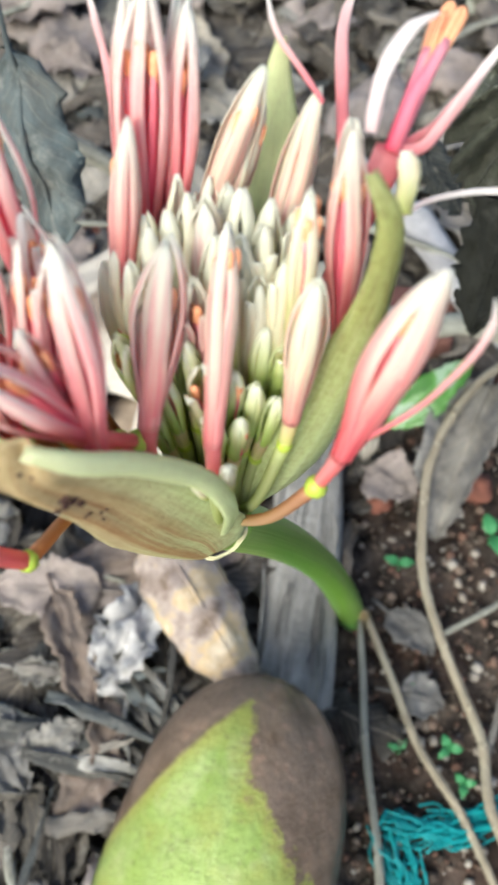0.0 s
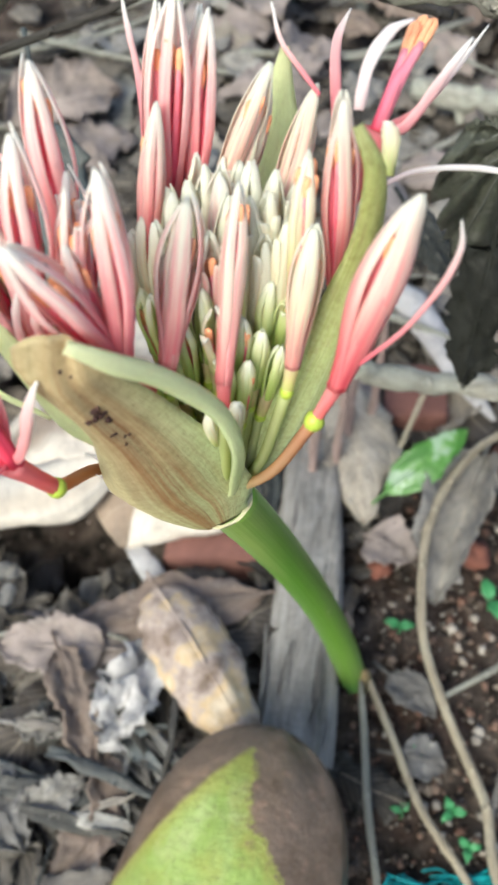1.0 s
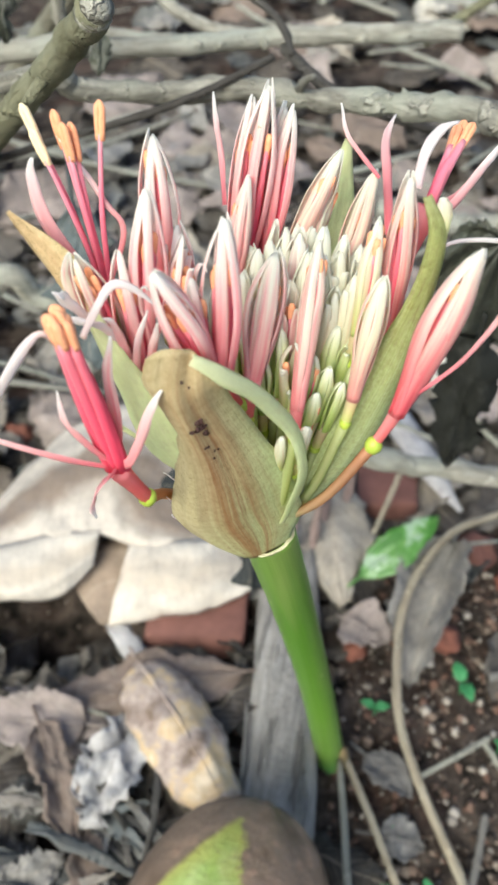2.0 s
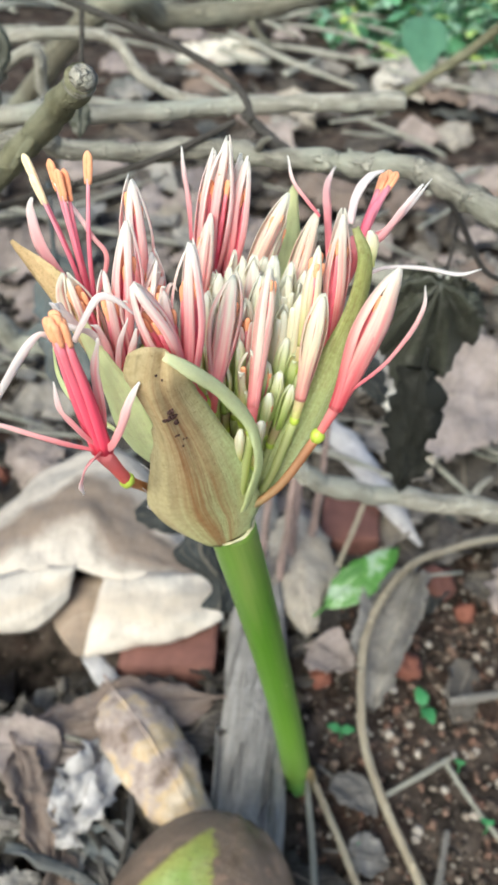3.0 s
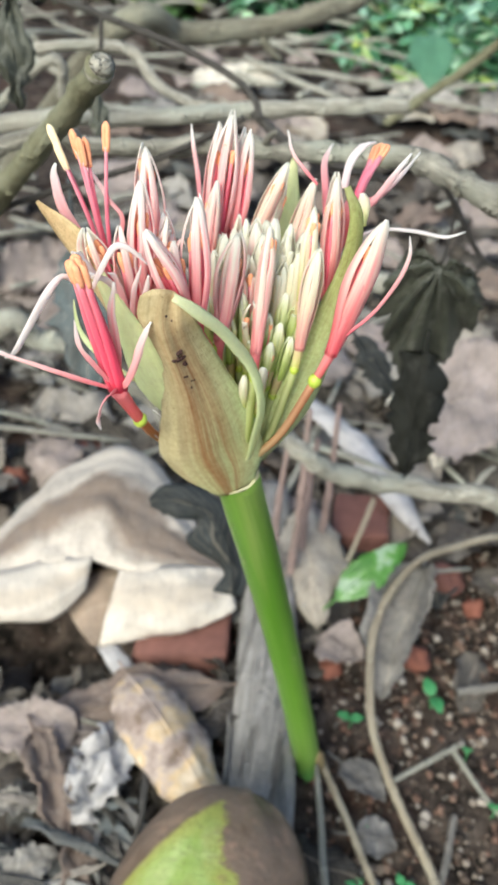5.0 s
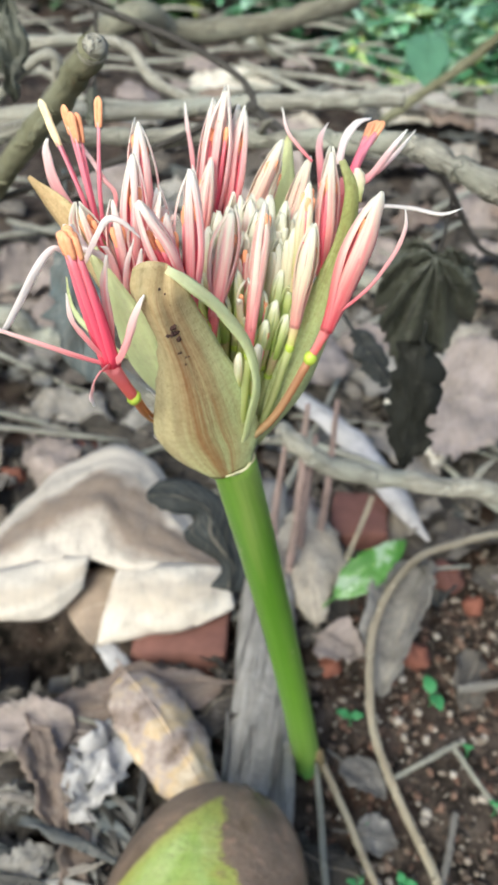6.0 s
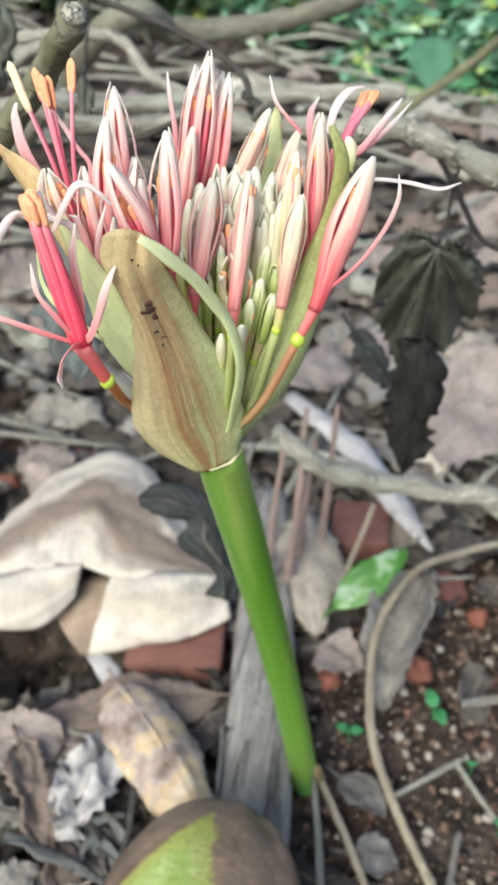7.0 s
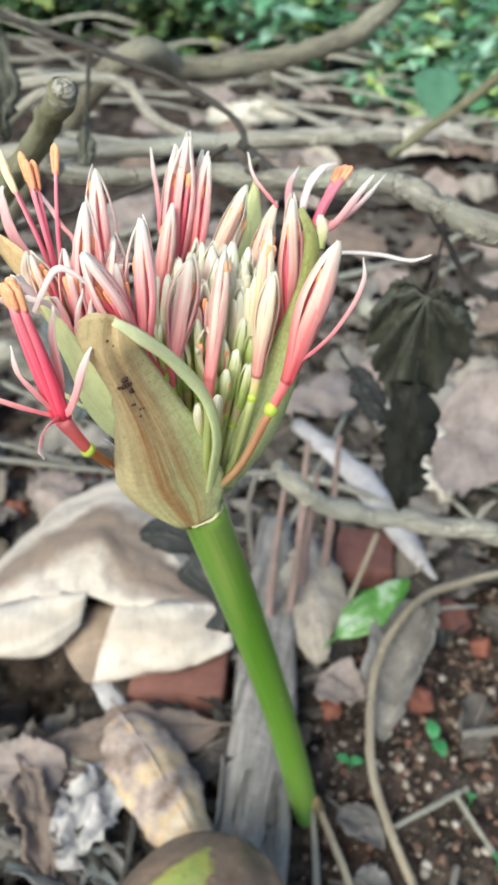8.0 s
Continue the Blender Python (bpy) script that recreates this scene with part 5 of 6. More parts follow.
LIE = "dead leaves on the ground"
ribbed_leaf("dead_leaf", PINKLEAF, "grey-beige dry leaf lying in the litter", "dead leaf", LIE, (-0.086, 0.219, 0.036), (-0.150, 0.214, 0.030), 0.017, (0.1, -0.3, 1), 0.005, 0.3, 0.004, 91, sharp=0.6)
ribbed_leaf("dead_leaf", BROWNLEAF, "narrow brown dry leaf lying in the litter", "dead leaf", LIE, (-0.112, 0.212, 0.042), (-0.072, 0.148, 0.038), 0.011, (0.3, -0.2, 1), 0.004, 0.4, 0.004, 92, sharp=0.7)
ribbed_leaf("dead_leaf", BROWNLEAF, "narrow rosy brown dry leaf in the litter", "dead leaf", LIE, (-0.068, 0.160, 0.036), (-0.061, 0.118, 0.030), 0.009, (0.4, -0.2, 1), 0.004, 0.4, 0.003, 93)
ribbed_leaf("dead_leaf", GREYLEAF, "silvery torn dry leaf in the litter", "dead leaf", LIE, (-0.124, 0.168, 0.036), (-0.090, 0.170, 0.036), 0.007, (0.0, -0.4, 1), 0.002, 0.5, 0.005, 94, sharp=0.5)
ribbed_leaf("dead_leaf", GREYLEAF, "silvery torn dry leaf in the litter", "dead leaf", LIE, (-0.104, 0.126, 0.034), (-0.074, 0.143, 0.036), 0.008, (0.0, -0.3, 1), 0.003, 0.4, 0.004, 95, sharp=0.5)
ribbed_leaf("dead_leaf", STONELEAF, "grey dry leaf lying in the litter", "dead leaf", LIE, (-0.130, 0.142, 0.030), (-0.098, 0.106, 0.030), 0.013, (0.2, -0.2, 1), 0.004, 0.3, 0.004, 96, sharp=0.6)
ribbed_leaf("dead_leaf", BROWNLEAF, "dark brown dry leaf in the litter", "dead leaf", LIE, (-0.052, 0.135, 0.030), (-0.082, 0.092, 0.028), 0.012, (-0.2, -0.2, 1), 0.004, 0.3, 0.004, 97, sharp=0.6)
thing("dead_leaf", strap([(-0.098, 0.304, 0.022), (-0.080, 0.284, 0.028), (-0.060, 0.261, 0.030)], [0.005, 0.0075, 0.006], (0.2, -0.3, 1), 14, 6, 0.0007, 0.4, 0.003, 98), PALEGREY, "pale grey strip of dry leaf under a larger leaf", "dead leaf", LIE)


def half_green_leaf():
    """A broad drooping leaf: its middle is raised, its edges bend down to the litter."""
    mid, ahead = Vector((0.008, 0.082, 0)), Vector((0.16, 1.0, 0)).normalized()
    across = Vector((ahead.y, -ahead.x, 0))

    def place(u, v):
        k = 2 * u - 1
        w = 0.0535 * max(0.03, 1 - abs(k) ** 2.6) ** 0.5
        q = mid + ahead * 0.091 * k + across * w * v
        q.z = 0.112 - 0.050 * (abs(v) * w / 0.0535) ** 2.4 - 0.030 * max(0, k) ** 3 - 0.06 * max(0, -k) ** 2
        return q + Vector((0, 0, 0.004 * noise.noise(Vector((u * 3, v * 2, 5)))))

    foot = mid - ahead * 0.09
    blade = thing("dying_leaf", sheet(place, 34, 24, 0.0012), DYING, "broad leaf, yellow-green in the middle with a dried brown border", "leaf")
    part("midrib", tube([place(0.06 + 0.13 * k, 0.04) - Vector((0, 0, 0.0006)) for k in range(8)], [0.0013, 0.0011, 0.0008, 0.0004], 6, 24), DYING, blade)
    part("leaf_stalk", tube([(foot.x, foot.y, 0.053), (foot.x, foot.y - 0.05, 0.03), (foot.x, foot.y - 0.1, -0.005)], [0.002, 0.0022, 0.0025], 8, 8), DYING, blade)


half_green_leaf()
ribbed_leaf("green_leaf", GREENLEAF, "small glossy green leaf lying on the ground", "leaf", "", (0.0647, 0.3550, 0.0350), (0.1138, 0.3963, 0.0620), 0.0135, (0.1, -0.45, 1), 0.004, 0.25, 0.002, 23, 18, 8, 0.0007, sharp=1.15)


def hanging_leaf():
    """A withered lobed leaf, folded down round its stalk like a shut umbrella."""
    c = Vector((0.0835, 0.2809, 0.3415))
    away = (c - Vector((0.057, -0.065, 0.5086))).normalized()
    right, down = Vector((1, 0.1, 0)).normalized(), Vector((0, 0.25, -1)).normalized()

    def place(u, v):
        a = v * 2.35
        lobe = 1.0 + 0.1 * math.cos(a * 4.2) + 0.25 * noise.noise(Vector((a * 4.5, 1, 4))) + 0.2 * noise.noise(Vector((a * 15, 7, 4)))
        length = (0.048 * math.cos(a * 0.5) ** 2 + 0.0130 + 0.012 * math.exp(-(((a + 2.1) / 0.32) ** 2))) * lobe
        d = down * math.cos(a) + right * math.sin(a) * 0.54
        pleat = 0.0056 * math.sin(a * 9 + noise.noise(Vector((u * 2, a, 3)))) * u + 0.0022 * noise.noise(Vector((u * 9, a * 6, 5))) * u + 0.0012 * noise.noise(Vector((u * 22, a * 14, 9)))
        bow = 0.016 * u * u
        return c + d * length * u + away * (bow + pleat - 0.006 * u) + down * 0.01 * u * u + Vector((0, 0, 0.003)) * noise.noise(Vector((u * 6, a * 3, 2)))

    host = thing("wilted_leaf", sheet(place, 20, 72, 0.0006), BLACKLEAF, "black wilted lobed leaf hanging from a thin stalk", "dead leaf")
    for v in (-0.75, -0.42, -0.15, 0.12, 0.4, 0.72):
        part("vein", tube([place(0.12 * k, v) - away * 0.0005 for k in range(8)], [0.0007, 0.0006, 0.0004, 0.0002], 6, 16), VEINBLACK, host)
    return host


hung = hanging_leaf()
part("leaf_stalk", tube([(0.0836, 0.2818, 0.3411), (0.0860, 0.2899, 0.3495), (0.0873, 0.3005, 0.3620), (0.0898, 0.3090, 0.3705)], [0.0008, 0.0007, 0.0007], 6, 10), DARKTWIG, hung)
ribbed_leaf("wilted_leaf", DARKLEAF, "black wilted leaf hanging straight down behind another", "dead leaf", "", (0.0848, 0.2840, 0.2952), (0.0879, 0.2963, 0.2096), 0.0125, (-0.1, -0.8, 0.5), 0.004, -0.6, 0.006, 31, sharp=0.4)
slate = thing("wilted_leaf", ruled([(0.0067, 0.2688, 0.1238), (0.0077, 0.2820, 0.1352), (0.0014, 0.2924, 0.1523), (-0.0097, 0.2990, 0.1672), (-0.0285, 0.3000, 0.1783), (-0.0463, 0.2971, 0.1788), (-0.0543, 0.2908, 0.1742)], [(-0.0116, 0.2687, 0.1253), (-0.0081, 0.2793, 0.1341), (-0.0307, 0.2829, 0.1473), (-0.0253, 0.2894, 0.1597), (-0.0353, 0.2854, 0.1646), (-0.0453, 0.2858, 0.1670), (-0.0529, 0.2870, 0.1699)], (0, -0.004, 0.003), 36, 12, 0.0007, 0.003, 32, 0.08), BLUELEAF, "slate grey wilted lobed leaf standing behind the flower stalk", "dead leaf")
part("midrib", tube([(0.0011, 0.2648, 0.1273), (-0.0039, 0.2764, 0.1487), (-0.0157, 0.2843, 0.1688), (-0.0344, 0.2871, 0.1776), (-0.0504, 0.2881, 0.1748)], [0.001, 0.0008, 0.0005, 0.0003], 6, 18), BLUELEAF, slate)
ribbed_leaf("wilted_leaf", TEALLEAF, "slate blue withered leaf caught in the brush", "dead leaf", "", (-0.0902, 0.3026, 0.3247), (-0.0803, 0.2808, 0.2542), 0.0165, (-0.1, -0.6, 0.8), 0.005, -0.4, 0.006, 36, 22, 12, sharp=0.7, stalk=0.03)
ribbed_leaf("wilted_leaf", BLUELEAF, "slate grey wilted leaf caught in the brush", "dead leaf", "", (0.0541, 0.3642, 0.2521), (0.0783, 0.3478, 0.2273), 0.0085, (0.2, -0.9, 0.4), 0.003, -0.4, 0.004, 33, sharp=1.3)
ribbed_leaf("wilted_leaf", BLACKLEAF, "black wilted leaf hanging in the brush", "dead leaf", "", (-0.1269, 0.3488, 0.4274), (-0.1210, 0.3271, 0.3777), 0.007, (0.2, -0.9, 0.2), 0.003, -0.4, 0.006, 34)


# ---- bark, stones ----
def bark_strip():
    pts = [(0.024, 0.100, 0.016), (0.030, 0.180, 0.026), (0.026, 0.260, 0.030), (0.020, 0.330, 0.034), (0.012, 0.420, 0.036), (0.005, 0.480, 0.034)]
    return strap(pts, [0.021, 0.022, 0.022, 0.020, 0.017, 0.013], (0.1, -0.15, 1), 34, 12, 0.004, 0.25, 0.004, 41)


plank = thing("bark_strip", bark_strip(), FIBRE, "long weathered grey strip of bark lying beside the stalk", "bark")
rnd = random.Random(77)
for k in range(9):
    x, y, long = 0.026 + rnd.choice((-1, 1)) * rnd.uniform(0.010, 0.020), rnd.uniform(0.14, 0.36), rnd.uniform(0.03, 0.07)
    z = 0.030 + rnd.uniform(-0.002, 0.003)
    part("splinter", strap([(x, y, z), (x + rnd.uniform(-0.003, 0.003), y + long * 0.5, z + 0.002), (x + rnd.uniform(-0.006, 0.006), y + long, z + 0.004)], [0.0004, 0.0012, 0.0003], (0.1, -0.2, 1), 10, 3, 0.0009, 0.2, 0.001, k), FIBRE, plank)
thing("bark_strip", strap([(0.063, 0.232, 0.022), (0.074, 0.160, 0.018), (0.090, 0.090, 0.012), (0.10, 0.04, 0.006)], [0.0012, 0.002, 0.0022, 0.002], (0.3, 0, 1), 20, 4, 0.002, 0.4, 0.002, 42), GREYTWIG, "narrow grey strip of bark", "bark")
for n, (x, y, h) in enumerate(((0.016, 0.362, 0.15), (0.028, 0.372, 0.17), (0.036, 0.392, 0.13), (0.048, 0.410, 0.15))):
    thing("dry_stalk", tube([(x, y, 0.0), (x + 0.004 * (n % 2), y + 0.012, h * 0.5), (x + 0.003, y + 0.03, h)], [0.0034, 0.003, 0.0018], 9, 18, 0.55, n), ROSY, "rosy grey dry stalk standing in the litter", "stalk", "dry stalks behind the flower")


def brick(corners, h, seed, rough=0.004):
    """A worn piece of brick from its four lower corners."""
    bm = bmesh.new()
    low = [bm.verts.new(Vector(c)) for c in corners]
    top = [bm.verts.new(Vector(c) + Vector((0, 0, h))) for c in corners]
    bm.faces.new(low[::-1])
    bm.faces.new(top)
    for k in range(4):
        bm.faces.new((low[k], low[(k + 1) % 4], top[(k + 1) % 4], top[k]))
    bmesh.ops.bevel(bm, geom=bm.edges[:], offset=0.004, segments=2, affect="EDGES", profile=0.5)
    bmesh.ops.subdivide_edges(bm, edges=bm.edges[:], cuts=3, use_grid_fill=True)
    for v in bm.verts:
        v.co += Vector((1, 0.8, 0.8)) * rough * noise.noise(v.co * 45 + Vector((seed, 0, 0)))
    return bm


thing("brick", brick([(-0.070, 0.288, -0.004), (-0.006, 0.296, -0.004), (-0.010, 0.352, -0.004), (-0.074, 0.344, -0.004)], 0.031, 1), BRICK, "worn red brick half buried under a dry leaf", "brick")
thing("brick", brick([(0.060, 0.428, -0.006), (0.104, 0.434, -0.006), (0.106, 0.486, -0.006), (0.058, 0.480, -0.006)], 0.036, 2), BRICK, "broken piece of red brick in the litter", "brick")
for x, y, r, k in ((0.154, 0.424, 0.0155, 3), (0.1275, 0.338, 0.0115, 4), (0.0685, 0.318, 0.0085, 5), (0.150, 0.468, 0.011, 6), (0.176, 0.400, 0.009, 7), (-0.165, 0.50, 0.016, 8), (-0.215, 0.46, 0.014, 9)):
    thing("stone", lump((x, y, height(x, y) + r * 0.55), (r, r * 0.9, r * 0.85), k, 10, 14, 0.6), STONE if k != 3 else BRICK, "small rust-red stone on the soil" if k != 3 else "round reddish brown stone on the soil", "stone", "rust-red stones")

# ---- sticks and vines ----
def stick(points, radii, material, label, seed, rough=0.35, seg=10, count=0, name="branch", category="branch", group=""):
    """A stick through the given points; the stouter ones carry knots and stubs of side shoots."""
    host = thing(name, tube(points, radii, seg, count or len(points) * 10, rough, seed), material, label, category, group)
    rnd = random.Random(seed)
    line = spline(points, 60)
    for k in range(6 if max(radii) > 0.004 else 2 if max(radii) > 0.002 else 0):
        i = rnd.randrange(4, 56)
        r = along(radii, i / 59)
        t = (line[i + 1] - line[i - 1]).normalized()
        out = t.orthogonal()
        out.rotate(Matrix.Rotation(rnd.uniform(0, 6.28), 3, t))
        if k % 3 == 2:
            part("stub", tube([line[i] + out * r * 0.5, line[i] + (out + t * 0.5) * r * 1.5, line[i] + (out + t * 0.8) * r * 2.2], [r * 0.42, r * 0.34, r * 0.22], 7, 6, 0.3, k), material, host)
        else:
            part("knot", lump(line[i] + out * r * 0.55, (r * rnd.uniform(0.4, 0.62), r * rnd.uniform(0.4, 0.62), r * 0.6), seed + k, 6, 9, 0.6), material, host)
    return host



stick([(0.020, 0.330, 0.20), (0.0310, 0.3091, 0.2056), (0.0538, 0.3177, 0.1856), (0.0888, 0.3301, 0.1732), (0.1237, 0.3333, 0.1690), (0.1537, 0.3357, 0.1653), (0.26, 0.375, 0.10), (0.45, 0.45, 0.0)], [0.0052, 0.0058, 0.0064, 0.0062, 0.0062, 0.0062, 0.006], PALEBRANCH, "pale grey lichen-covered fallen branch above the litter", 51)
leaning = stick([(-0.0403, 0.1966, 0.4376), (-0.0677, 0.2325, 0.4068), (-0.1178, 0.2879, 0.3520), (-0.25, 0.50, 0.20), (-0.42, 0.72, 0.0)], [0.0044, 0.0047, 0.0051, 0.006, 0.006], STICK, "broken olive-grey stick leaning up out of the brush", 52, 0.3)
part("broken_end", tube([(-0.0425, 0.1989, 0.4348), (-0.0413, 0.1975, 0.4365), (-0.0395, 0.1958, 0.4386), (-0.0388, 0.1950, 0.4397)], [0.0040, 0.0042, 0.0040, 0.0022], 12, 12, 0.4, 5), PALEBRANCH, leaning, "pale splintered end")
stick([(-0.62, 0.42, 0.0), (-0.35, 0.33, 0.25), (-0.1183, 0.2960, 0.3707), (-0.0806, 0.2997, 0.3742), (-0.0445, 0.3089, 0.3740), (-0.0111, 0.3054, 0.3792), (0.0144, 0.2973, 0.3804), (0.0405, 0.2888, 0.3854), (0.0629, 0.2783, 0.3893), (0.0827, 0.2643, 0.3871), (0.0952, 0.2606, 0.3832), (0.19, 0.27, 0.33), (0.42, 0.36, 0.0)], [0.0042, 0.0042, 0.0042, 0.0042, 0.0045, 0.0045, 0.0048, 0.0052, 0.0055, 0.006], GNARLED, "long grey lichen-covered branch lying across the brush heap", 53, 0.6)
stick([(-0.7, 0.62, 0.0), (-0.4, 0.45, 0.27), (-0.1543, 0.3878, 0.3491), (-0.0823, 0.4017, 0.3533), (-0.0261, 0.4238, 0.3565), (0.0271, 0.4288, 0.3613), (0.0662, 0.4386, 0.3629)], [0.0045, 0.005, 0.005, 0.005, 0.0048, 0.005, 0.0052], BRANCH, "straight grey branch lying across the brush heap", 54)
stick([(-0.5, 0.50, 0.0), (-0.1686, 0.4276, 0.3492), (-0.1293, 0.4306, 0.3488), (-0.0829, 0.4321, 0.3474), (-0.0428, 0.4295, 0.3489)], [0.0035, 0.0035, 0.0032, 0.003], BRANCH, "thin grey stick in the brush heap", 55)
stick([(-0.45, 0.85, 0.0), (-0.1654, 0.6189, 0.3341), (-0.1086, 0.6468, 0.3400), (-0.0576, 0.6677, 0.3425), (-0.0056, 0.6867, 0.3538), (0.0487, 0.7250, 0.3825), (0.16, 0.80, 0.52), (0.4, 0.95, 0.62)], [0.010, 0.0095, 0.009, 0.0085, 0.008, 0.0075, 0.006], DARKBRANCH, "thick olive grey branch slanting up behind the brush", 56)
stick([(-0.1874, 0.4475, 0.3649), (-0.1539, 0.4518, 0.3727), (-0.1198, 0.4633, 0.3746), (-0.0989, 0.4676, 0.3697), (-0.0841, 0.4567, 0.3574), (-0.0627, 0.4482, 0.3507), (-0.0381, 0.4414, 0.3503)], [0.0035, 0.0035, 0.0035, 0.0035, 0.003], PALEBRANCH, "pale looping dry vine in the brush heap", 57, 0.2)
stick([(-0.1436, 0.3744, 0.4258), (-0.1180, 0.3730, 0.4192), (-0.0894, 0.3711, 0.4119), (-0.0498, 0.3692, 0.4007), (-0.0231, 0.3620, 0.3912), (-0.0115, 0.3519, 0.3855), (-0.0061, 0.3403, 0.3796)], [0.0016, 0.0018, 0.0018, 0.0017, 0.0016], DARKTWIG, "thin dark arching twig", 58, 0.2, 8, name="twig", category="twig")
stick([(-0.0902, 0.3708, 0.4122), (-0.0892, 0.3615, 0.3946), (-0.0888, 0.3518, 0.3797), (-0.0882, 0.3500, 0.3734)], [0.0012, 0.0011, 0.001], DARKTWIG, "thin dark twig hanging down", 59, 0.2, 8, name="twig", category="twig")
ribbed_leaf("wilted_leaf", BLACKLEAF, "narrow black wilted leaf at the end of a hanging twig", "dead leaf", "", (-0.0886, 0.3523, 0.3809), (-0.0863, 0.3413, 0.3624), 0.0045, (0, -1, 0.2), 0.001, -0.5, 0.002, 35)
stick([(-0.1295, 0.2996, 0.3373), (-0.0969, 0.2962, 0.3522), (-0.0610, 0.3013, 0.3646), (-0.0353, 0.3009, 0.3769), (-0.0097, 0.3094, 0.3896)], [0.0016, 0.0016, 0.0015, 0.0014], DARKTWIG, "thin dark twig across the brush", 60, 0.2, 8, name="twig", category="twig")
stick([(-0.0101, 0.3482, 0.3791), (0.0099, 0.3266, 0.3736), (0.0316, 0.3245, 0.3666), (0.0577, 0.3127, 0.3661)], [0.0024, 0.0022, 0.0016], DARKTWIG, "thin dark twig across the brush", 61, 0.2, 8, name="twig", category="twig")
stick([(0.0767, 0.2982, 0.3770), (0.0874, 0.2977, 0.3627), (0.1022, 0.2983, 0.3412), (0.1167, 0.3032, 0.3326)], [0.0013, 0.0013, 0.0012], DARKTWIG, "thin dark twig in the brush", 62, 0.2, 8, name="twig", category="twig")
stick([(0.0862, 0.2739, 0.3863), (0.0919, 0.2726, 0.3844), (0.1024, 0.2672, 0.3730)], [0.0018, 0.0018, 0.0016], DARKTWIG, "thin dark twig in the brush", 63, 0.2, 8, name="twig", category="twig")
stick([(0.0637, 0.6984, 0.2693), (0.0930, 0.6855, 0.2991), (0.1412, 0.6631, 0.3495), (0.30, 0.55, 0.56)], [0.004, 0.004, 0.0042], STICK, "slanting olive-grey stick in the brush", 64, 0.3)
stick([(0.0545, 0.8580, 0.0400), (0.1203, 0.8371, 0.0400), (0.1740, 0.8650, 0.0300), (0.2681, 0.8790, 0.0200)], [0.012, 0.013, 0.013], BRANCH, "grey log lying in the litter", 65)
stick([(-0.34, 0.44, 0.01), (-0.1840, 0.3966, 0.2060), (-0.1566, 0.4036, 0.1988), (-0.1226, 0.4161, 0.1808), (-0.03, 0.47, 0.06)], [0.007, 0.0075, 0.007, 0.005], BRANCH, "grey stick lying on the litter", 66)
stick([(0.28, 0.50, 0.0), (0.1965, 0.4525, 0.0300), (0.1556, 0.4274, 0.0350), (0.1276, 0.4036, 0.0400), (0.1071, 0.3702, 0.0400), (0.0950, 0.3345, 0.0360), (0.0932, 0.2954, 0.0300), (0.0972, 0.2633, 0.0200), (0.1078, 0.2368, 0.0130), (0.1192, 0.2120, 0.0100), (0.1366, 0.1757, 0.0090), (0.1458, 0.1339, 0.0080), (0.19, 0.07, 0.004)], [0.0029, 0.0028, 0.0030, 0.0030, 0.0029, 0.0030, 0.0028], VINE, "straw-coloured dry vine bending round over the soil", 67, 0.15, name="vine", category="vine")
stick([(0.0645, 0.2402, 0.0140), (0.0838, 0.2035, 0.0120), (0.1023, 0.1683, 0.0080), (0.1269, 0.1380, 0.0060), (0.15, 0.10, 0.003)], [0.0022, 0.0024, 0.0024, 0.0022], VINE, "straw-coloured dry stem lying on the soil", 68, 0.15, name="vine", category="vine")
stick([(0.1122, 0.2338, 0.0100), (0.1330, 0.2486, 0.0120), (0.1542, 0.2651, 0.0120)], [0.0018, 0.002, 0.0018], GREYTWIG, "short pale twig on the soil", 69, 0.3, name="twig", category="twig")
stick([(0.1508, 0.2633, 0.0100), (0.1643, 0.2429, 0.0080), (0.1853, 0.2155, 0.0060)], [0.0018, 0.0017, 0.0015], GREYTWIG, "short pale twig on the soil", 70, 0.3, name="twig", category="twig")
stick([(0.1570, 0.3101, 0.0080), (0.1747, 0.3149, 0.0100), (0.2039, 0.3260, 0.0080)], [0.0034, 0.0034, 0.003], STRIPGREY, "grey twig on the soil", 71, 0.3, name="twig", category="twig")
stick([(0.1506, 0.2185, 0.0070), (0.1460, 0.1948, 0.0070), (0.1392, 0.1678, 0.0060)], [0.0022, 0.0024, 0.0022], STRIPGREY, "grey twig on the soil", 72, 0.3, name="twig", category="twig")
stick([(-0.0049, 0.4226, 0.1200), (-0.0080, 0.4075, 0.1000), (-0.0009, 0.3915, 0.0600)], [0.002, 0.002, 0.0018], STRIPGREY, "thin rosy grey twig", 73, 0.2, name="twig", category="twig")
stick([(0.0881, 0.4434, 0.0600), (0.0823, 0.4243, 0.0500), (0.0713, 0.3941, 0.0300)], [0.002, 0.002, 0.0018], VINE, "thin brown twig in the litter", 74, 0.2, name="twig", category="twig")

# ---- seedlings and a scrap of net ----
def seedling(x, y, spread, size, seed):
    z = height(x, y)
    host = thing("seedling", tube([(x, y, z - 0.002), (x + 0.001, y, z + 0.006), (x, y + 0.001, z + 0.011)], [0.0007, 0.0006, 0.0006], 6, 6), FRESH, "tiny green seedling on the soil", "seedling", "seedlings")
    for k, a in enumerate(spread):
        d = Vector((math.cos(a), math.sin(a), 0.25))
        part("leaflet", leaf((x, y + 0.001, z + 0.011), Vector((x, y, z + 0.011)) + d * size * 0.75, size * 0.24, (0, -0.3, 1), 0.002, 0.2, 0.0006, seed + k, 8, 4, 0.0005), FRESH, host)


